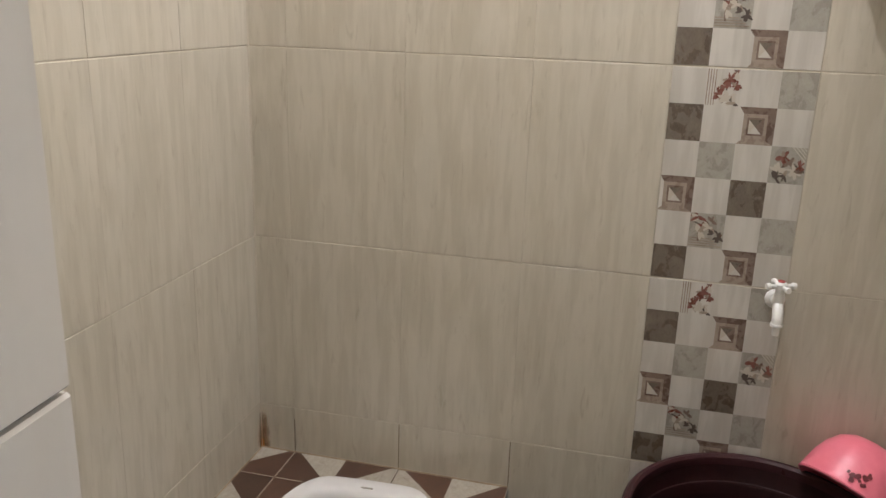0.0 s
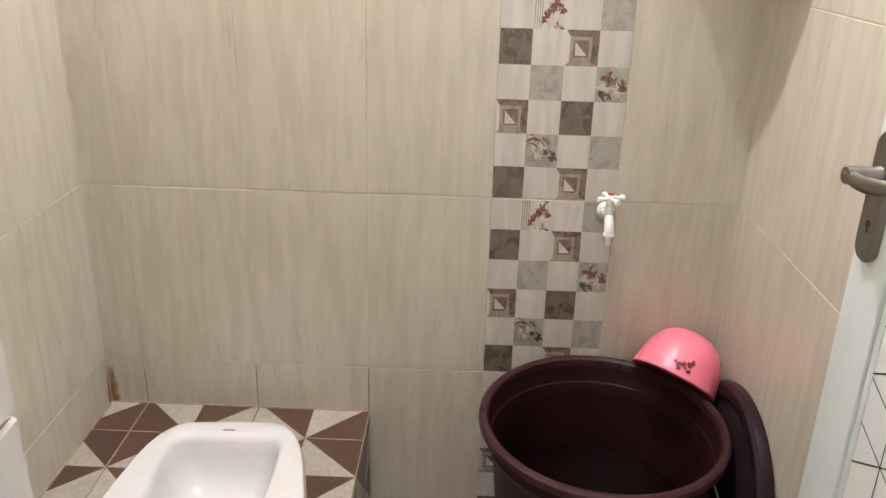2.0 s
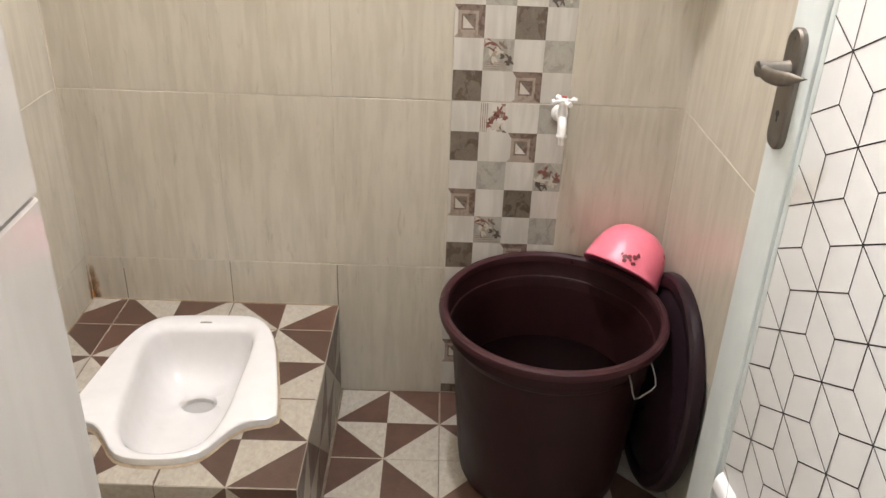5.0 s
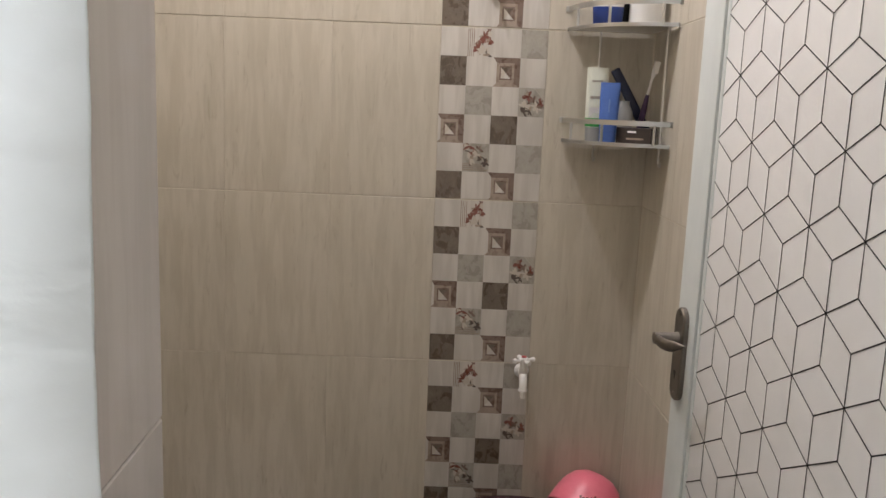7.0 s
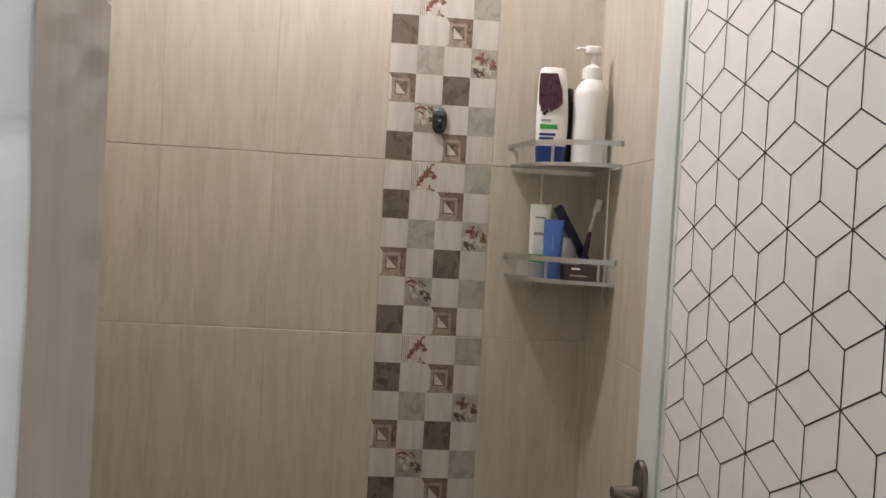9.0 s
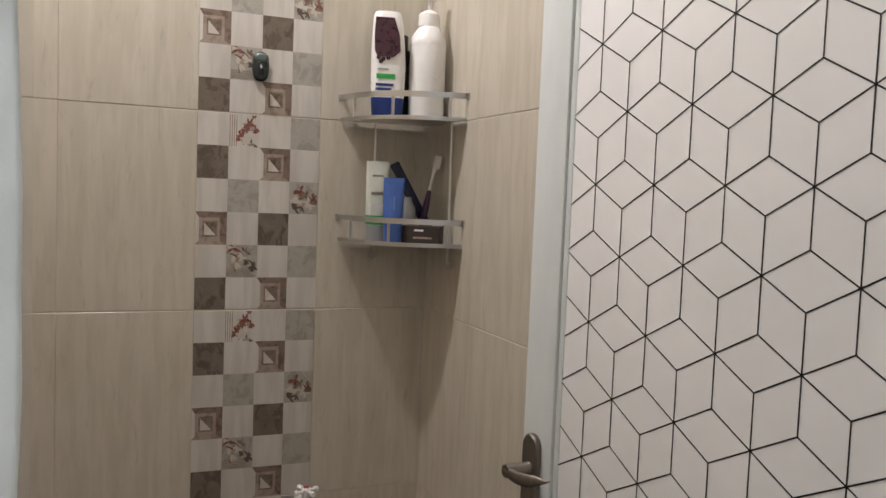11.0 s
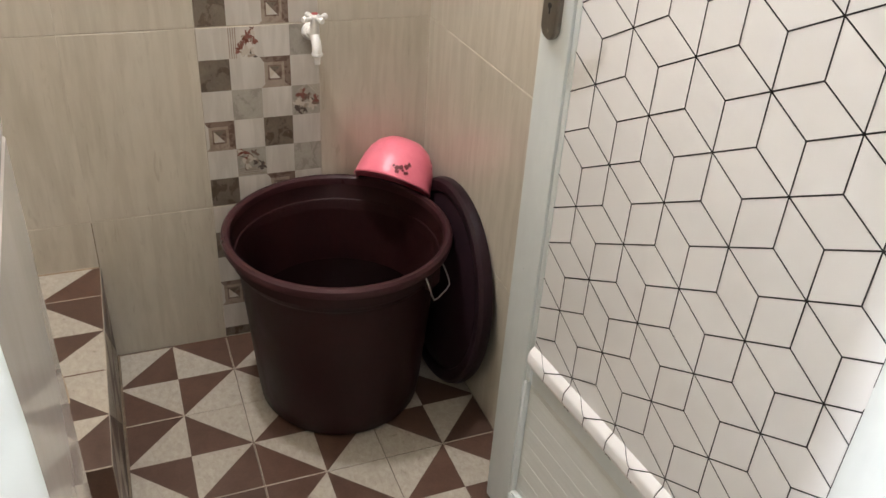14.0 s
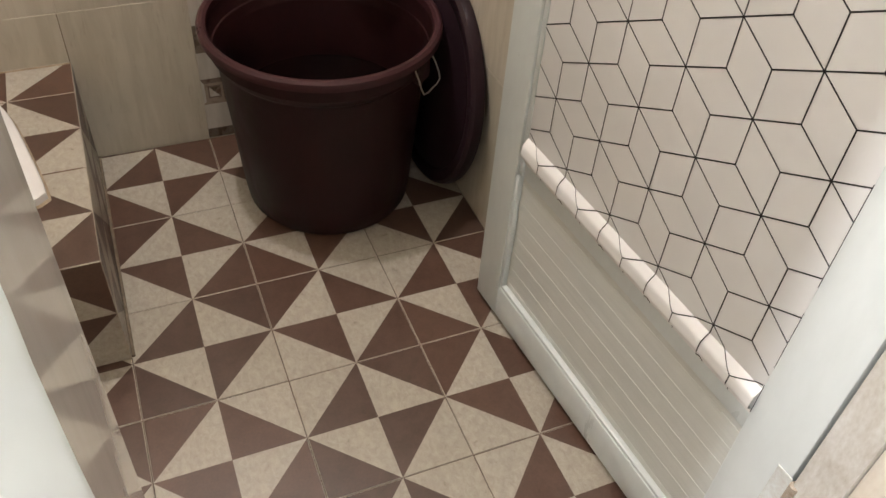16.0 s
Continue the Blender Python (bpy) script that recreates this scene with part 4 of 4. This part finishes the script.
def tier(z):
    t = part("tier", loft([[Vector((p.x, p.y, z - 0.0015)) for p in ([Vector((-0.004, -0.004, 0))] + [bow(k / 24) for k in range(25)])],
                                   [Vector((p.x, p.y, z)) for p in ([Vector((-0.004, -0.004, 0))] + [bow(k / 24) for k in range(25)])]], True, True), M_CHROME, shelf, "thin chrome tray")
    part("tray_edge", strip(z - 0.004, z + 0.004, 0.003), M_CHROME, t)
    part("rail", strip(z + 0.041, z + 0.052, 0.003), M_CHROME, t, "flat chrome guard rail")
    for s in (0.16, 0.52, 0.90):
        p = bow(s, -0.0035)
        part("post", box(p.x - 0.0028, p.x + 0.0028, p.y - 0.0028, p.y + 0.0028, z, z + 0.044, 0.0008, 1), M_CHROME, t)
    part("bracket", box(-LEG - 0.010, -LEG + 0.004, -0.0025, -0.0002, z + 0.040, z + 0.053, 0.0008, 1), M_CHROME, t)
    part("bracket", box(-0.0025, -0.0002, -LEG - 0.010, -LEG + 0.004, z + 0.040, z + 0.053, 0.0008, 1), M_CHROME, t)


tier(1.562), tier(1.310)
for x, y in ((-0.128, -0.010), (-0.010, -0.150)):
    part("rod", tube([(x, y, 1.566), (x, y, 1.275), (x, y - 0.004, 1.268), (x, y - 0.014, 1.266), (x, y - 0.018, 1.274)], 0.0030, 10), M_CHROME, shelf, "upright chrome rod with a hooked end")


# ---- bottles and tubes on the shelf ----
def bar(name, m, w, h, mat, parent, label=""):
    """A printed bar on a package, standing off by a hair."""
    ob = part(name, box(-w / 2, w / 2, -0.0003, 0.0, -h / 2, h / 2), mat, parent, label)
    ob.matrix_basis = m
    return ob


Z1, Z2 = 1.5625, 1.3105
sh = thing("shampoo_bottle", pose(0.366, -0.086, Z1, 0, 0, -14), "white flat shampoo bottle standing on its blue cap", "bottle", "toiletries on the corner shelf")
part("cap", loft([oval(0.030, 0.017, 0.0), oval(0.031, 0.018, 0.004), oval(0.0335, 0.0195, 0.034), oval(0.0335, 0.0195, 0.042)], True, True), M_DEEPBLUE, sh, "deep blue flip cap")
part("body", loft([oval(0.0335, 0.0195, 0.042), oval(0.0345, 0.020, 0.060), oval(0.0355, 0.0205, 0.105), oval(0.034, 0.020, 0.150, cx=-0.0015), oval(0.031, 0.0185, 0.190, cx=-0.003), oval(0.0285, 0.017, 0.208, cx=-0.004), oval(0.025, 0.014, 0.215, cx=-0.004), oval(0.012, 0.007, 0.217, cx=-0.004)], False, True), M_WHITE, sh)
bm = loft([oval(0.016, 0.0006, 0.122, 20, 2.6, -0.010), oval(0.026, 0.0006, 0.134, 20, 2.6, -0.006), oval(0.0255, 0.0006, 0.165, 20, 2.6, -0.008), oval(0.019, 0.0006, 0.200, 20, 2.6, -0.013)], True, True)
lb = part("label", bm, M_BERRY, sh, "dark berry picture")
lb.matrix_basis = pose(0.002, -0.0205, 0.0, 2.0)
bar("word_bar", pose(-0.009, -0.0222, 0.180, 2), 0.024, 0.005, M_WHITE, sh)
bar("word_bar", pose(-0.006, -0.0220, 0.170, 2), 0.018, 0.0035, M_TUBE, sh)
for k, (dx, dz) in enumerate(((-0.022, 0.121), (-0.012, 0.118), (-0.002, 0.121), (-0.017, 0.113))):
    p = part("berry", lathe([(0.0005, 0.0012), (0.003, 0.001), (0.0042, 0.0)], 12), M_BERRY, sh)
    p.matrix_basis = pose(dx, -0.0203, dz, 90)
bar("green_band", pose(-0.006, -0.0207, 0.084), 0.038, 0.010, M_GREEN, sh, "green printed band")
bar("word_bar", pose(-0.012, -0.0207, 0.098), 0.022, 0.004, M_CUP, sh)
bar("word_bar", pose(-0.008, -0.0207, 0.067), 0.036, 0.0055, M_DEEPBLUE, sh)
bar("word_bar", pose(-0.010, -0.0206, 0.058), 0.032, 0.0055, M_DEEPBLUE, sh)

pb = thing("pump_bottle", pose(0.449, -0.092, Z1) @ Matrix.Diagonal((1.26, 1.26, 1.02, 1)), "white round pump bottle with a slanted shoulder", "bottle", "toiletries on the corner shelf")
part("body", lathe([(0.001, 0.0), (0.0275, 0.0), (0.0295, 0.004), (0.0298, 0.150), (0.0290, 0.160), (0.001, 0.160)], 36), M_WHITE, pb)
part("shoulder", lathe([(0.0300, 0.150), (0.0304, 0.154), (0.0290, 0.164), (0.0225, 0.180), (0.0165, 0.190), (0.001, 0.191)], 36, pose(0, 0, 0.16, 4, 3) @ pose(0, 0, -0.16)), M_WHITE, pb, "slanted white shoulder")
cp = part("collar", lathe([(0.0175, 0.190), (0.0178, 0.194), (0.0172, 0.214), (0.010, 0.221), (0.0045, 0.224)], 28), M_WHITE, pb)
part("stem", tube([(0, 0, 0.220), (0, 0, 0.252)], 0.0035, 10), M_WHITE, cp)
part("nozzle", loft([oval(0.015, 0.009, 0.247), oval(0.016, 0.0095, 0.250), oval(0.015, 0.009, 0.261), oval(0.012, 0.006, 0.264)], True, True), M_WHITE, cp)
part("spout", tube([(-0.008, 0, 0.256), (-0.026, -0.004, 0.256), (-0.030, -0.005, 0.252)], 0.004, 10), M_WHITE, cp)

db = thing("black_bottle", pose(0.405, -0.052, Z1), "slim black bottle behind the shampoo", "bottle", "toiletries on the corner shelf")
part("body", loft([oval(0.022, 0.014, 0.0), oval(0.023, 0.015, 0.01), oval(0.023, 0.015, 0.135), oval(0.016, 0.011, 0.148)], True, True), M_BLACK, db)
part("cap", lathe([(0.0135, 0.147), (0.0135, 0.175), (0.012, 0.178), (0.0005, 0.178)], 20), M_BLACK, db)


def squeeze_tube(name, m, label, w, h, cap_h, mat, cap_mat, cap_label):
    t = thing(name, m, label, "tube", "toiletries on the corner shelf")
    part("cap", loft([oval(w * 0.40, 0.014, 0.0), oval(w * 0.42, 0.0145, 0.003), oval(w * 0.44, 0.0145, cap_h)], True, True), cap_mat, t, cap_label)
    part("body", loft([oval(w * 0.44, 0.0145, cap_h), oval(w * 0.46, 0.0145, cap_h + 0.006), oval(w * 0.48, 0.012, h * 0.45), oval(w * 0.5, 0.006, h * 0.85), oval(w * 0.5, 0.0018, h * 0.94, power=6), oval(w * 0.5, 0.0012, h, power=6)], False, True), mat, t)
    return t


gt = squeeze_tube("cream_tube", pose(0.358, -0.062, Z2, 3, 0, -8), "pale green-white cream tube with a green band at its foot", 0.048, 0.166, 0.034, M_TUBE, M_CUP, "greyish screw cap")
part("green_band", loft([oval(0.0222, 0.0149, 0.035), oval(0.0230, 0.0149, 0.054)], True, True), M_GREEN, gt, "green printed band above the cap")
bar("word_bar", pose(0, -0.0068, 0.136, 5), 0.024, 0.004, M_GREY_CELL, gt)
bar("picture_bar", pose(0, -0.0125, 0.068, 4), 0.030, 0.020, M_WHITE, gt)
bar("word_bar", pose(0, -0.0105, 0.100, 5), 0.028, 0.006, M_GREY_CELL, gt)
bt = squeeze_tube("blue_tube", pose(0.379, -0.110, Z2, 2, 0, -12), "blue plastic squeeze tube", 0.043, 0.132, 0.034, M_BLUE, M_BLUE, "")
bar("word_bar", pose(0, -0.0108, 0.070, 4), 0.0035, 0.050, M_SKYBLUE, bt)

rz = thing("hair_comb", pose(0.480, -0.052, Z2, 0, 0, 0), "navy plastic hair comb leaning in the shelf", "comb", "toiletries on the corner shelf")
part("body", box(-0.011, 0.011, -0.0045, 0.0045, 0.0, 0.180, 0.004), M_NAVY, rz).matrix_basis = pose(0.010, 0, 0.010, 0, -31)
cupt = thing("grey_cup", pose(0.420, -0.076, Z2), "small grey plastic bottle on the lower tier", "bottle", "toiletries on the corner shelf")
part("body", loft([oval(0.017, 0.014, 0.0), oval(0.019, 0.015, 0.004), oval(0.019, 0.015, 0.070), oval(0.011, 0.010, 0.085), oval(0.010, 0.009, 0.094)], True, True), M_CUP, cupt)
tb = thing("toothbrush", pose(0.452, -0.070, Z2, 4, 9, 0) @ Matrix.Scale(1.06, 4), "purple and white toothbrush leaning in the corner", "toothbrush", "toiletries on the corner shelf")
part("handle", tube([(0, 0, 0.002), (0, 0, 0.03), (0, 0, 0.075), (0, 0, 0.105)], [0.0045, 0.006, 0.0065, 0.004], 12), M_PURPLE, tb, "purple grip")
part("neck", tube([(0, 0, 0.104), (0.001, 0, 0.140), (0.002, 0, 0.150), (0.003, 0, 0.176)], [0.003, 0.0028, 0.0055, 0.0055], 10), M_WHITE, tb)
part("bristles", box(-0.003, 0.008, -0.012, -0.003, 0.150, 0.176, 0.001, 1), M_WHITE, tb)
bx = thing("soap_carton", pose(0.440, -0.124, Z2, 0, 0, -36), "small dark brown soap carton", "box", "toiletries on the corner shelf")
part("carton", box(-0.041, 0.041, -0.016, 0.016, 0.0, 0.036, 0.001, 1), M_BOX, bx)
bar("word_bar", pose(-0.004, -0.0162, 0.027), 0.020, 0.004, M_WHITE, bx)
bar("word_bar", pose(0.004, -0.0162, 0.012), 0.040, 0.004, M_TAUPE, bx)

# ---- lamps ----
for name, at in (("bathroom_ceiling_lamp", LAMP), ("hall_ceiling_lamp", HALL)):
    lp = thing(name, pose(at[0], at[1], ZC), "round white ceiling lamp", "lamp")
    r = 0.07 if at is LAMP else 0.14
    part("base", lathe([(0.001, 0.0), (r, 0.0), (r, -0.03), (r * 0.96, -0.034), (0.001, -0.034)], 32), M_WHITE, lp)
    part("diffuser", lathe([(r * 0.9, -0.034), (r * 0.9, -ZC + at[2] - 0.02), (r * 0.8, -ZC + at[2] - 0.05), (0.001, -ZC + at[2] - 0.055)], 32), M_LAMP, lp)

# ---- tiles, last ----
for z0, z1 in rows_up(0.0):
    edges = [XL, -0.75, -0.5, -0.25, 0.0]
    for a, b in zip(edges, edges[1:]):
        lo = max(z0, PZ - 0.002) if b <= PX + 0.001 else z0
        wall_tile(wall_north, F_NORTH, a, b, lo, z1)
    mosaic_tile(wall_north, F_NORTH, 0.0, 0.25, z0, JOINT + TH * round((z1 - JOINT) / TH) if z1 < ZC else z1)
    wall_tile(wall_north, F_NORTH, 0.25, XR, z0, z1)
    u = 0.0
    while u < -YI - 0.005:
        w0, w1 = u, min(u + TW, -YI)
        lo = max(z0, PZ - 0.002) if w1 <= -PY + 0.06 else z0
        wall_tile(wall_west, F_WEST, -w1, -w0, lo, z1)
        u += TW
    u = 0.0
    while u < 1.36:
        wall_tile(wall_east, F_EAST, u, min(u + TW, 1.365), z0, z1)
        u += TW

# grey tiles on the splayed jamb
k = -3
while 1.138 + k * TH < ZC:
    z0, z1 = max(0, 1.138 + k * TH) + 0.0007, min(ZC, 1.138 + (k + 1) * TH) - 0.0007
    front = [Vector((JX1 - 0.0015, YO - 0.001, z0)), Vector((JX0, YI, z0)), Vector((JX0, YI, z1)), Vector((JX1 - 0.0015, YO - 0.001, z1))]
    back = [v + Vector((-0.008, -0.0005, 0)) for v in front]
    bm = loft([front, back], True, True)
    bmesh.ops.bevel(bm, geom=list(bm.edges), offset=0.0012, segments=1, affect="EDGES")
    finish("tile", bm, M_JAMB, wall_south, smooth=False)
    k += 1

# floor tiles: joints at multiples of 0.25 from the mosaic strip's edge
for i in range(-9, 8):
    for j in range(-15, 1):
        u, v = 0.125 + 0.25 * i, -0.128 + 0.25 * j
        dark = (i + j) % 2 == 1
        pinwheel_tile(floor, F_FLOOR, u, v, dark, (XL if v > YI else -2.2, XR if v > YI else 2.0, -3.7, -0.001))

# the step's top, front and side
F_TOP = pose(0, 0, PZ)
F_FRONT = pose(0, PY, PZ, 90, 0, 0)          # v up from the top edge
F_SIDE = pose(PX, 0, PZ, 90, 0, 90)          # u = y
for i in range(3):
    u = PX - 0.125 - 0.25 * i
    for j in range(3):
        pinwheel_tile(platform, F_TOP, u, PY + 0.125 + 0.25 * j, (i + j) % 2 == 1, (XL, PX, PY, -0.001), PIT)
    pinwheel_tile(platform, F_FRONT, u, -0.125, i % 2 == 0, (XL, PX, -PZ, -0.001))
for j in range(3):
    pinwheel_tile(platform, F_SIDE, PY + 0.125 + 0.25 * j, -0.125, j % 2 == 1, (PY, -0.001, -PZ, -0.001))

# ---- stains and joints ----
for name, b in (("sealant_joint", (XL + 0.001, PX - 0.003, -0.0035, -0.0005, PZ - 0.001, PZ + 0.0022)), ("sealant_joint", (XL + 0.0005, XL + 0.0035, PY + 0.02, -0.006, PZ - 0.001, PZ + 0.0022))):
    tagged(finish(name, box(*b, 0.0008, 1), M_DIRT), "thin stained joint between step and wall", "joint", kind="structure")
tagged(finish("sealant_joint", box(PX - 0.0005, PX + 0.006, PY + 0.002, -0.002, -0.001, 0.005, 0.002, 1), M_GRIME), "thin grimy joint between step and floor", "joint", kind="structure")
for name, b in (("rust_stain", (XL + 0.0006, XL + 0.10, -0.0013, -0.0009, PZ + 0.002, PZ + 0.18)), ("rust_stain", (XL + 0.0009, XL + 0.0013, -0.09, -0.0014, PZ + 0.002, PZ + 0.18))):
    tagged(finish(name, box(*b), M_STAIN, smooth=False), "brown rust stain in the tiled corner", "stain", kind="structure")
for x, z0, z1 in ((-0.75, PZ, 0.33), (-0.5, PZ, 0.358), (PX - 0.0015, 0.003, 0.358)):
    tagged(finish("grimy_joint", box(x - 0.0009, x + 0.0009, -0.0012, -0.0004, z0, z1, 0.0004, 1), M_GRIME), "dark grimy upright joint between wall tiles", "joint", kind="structure")
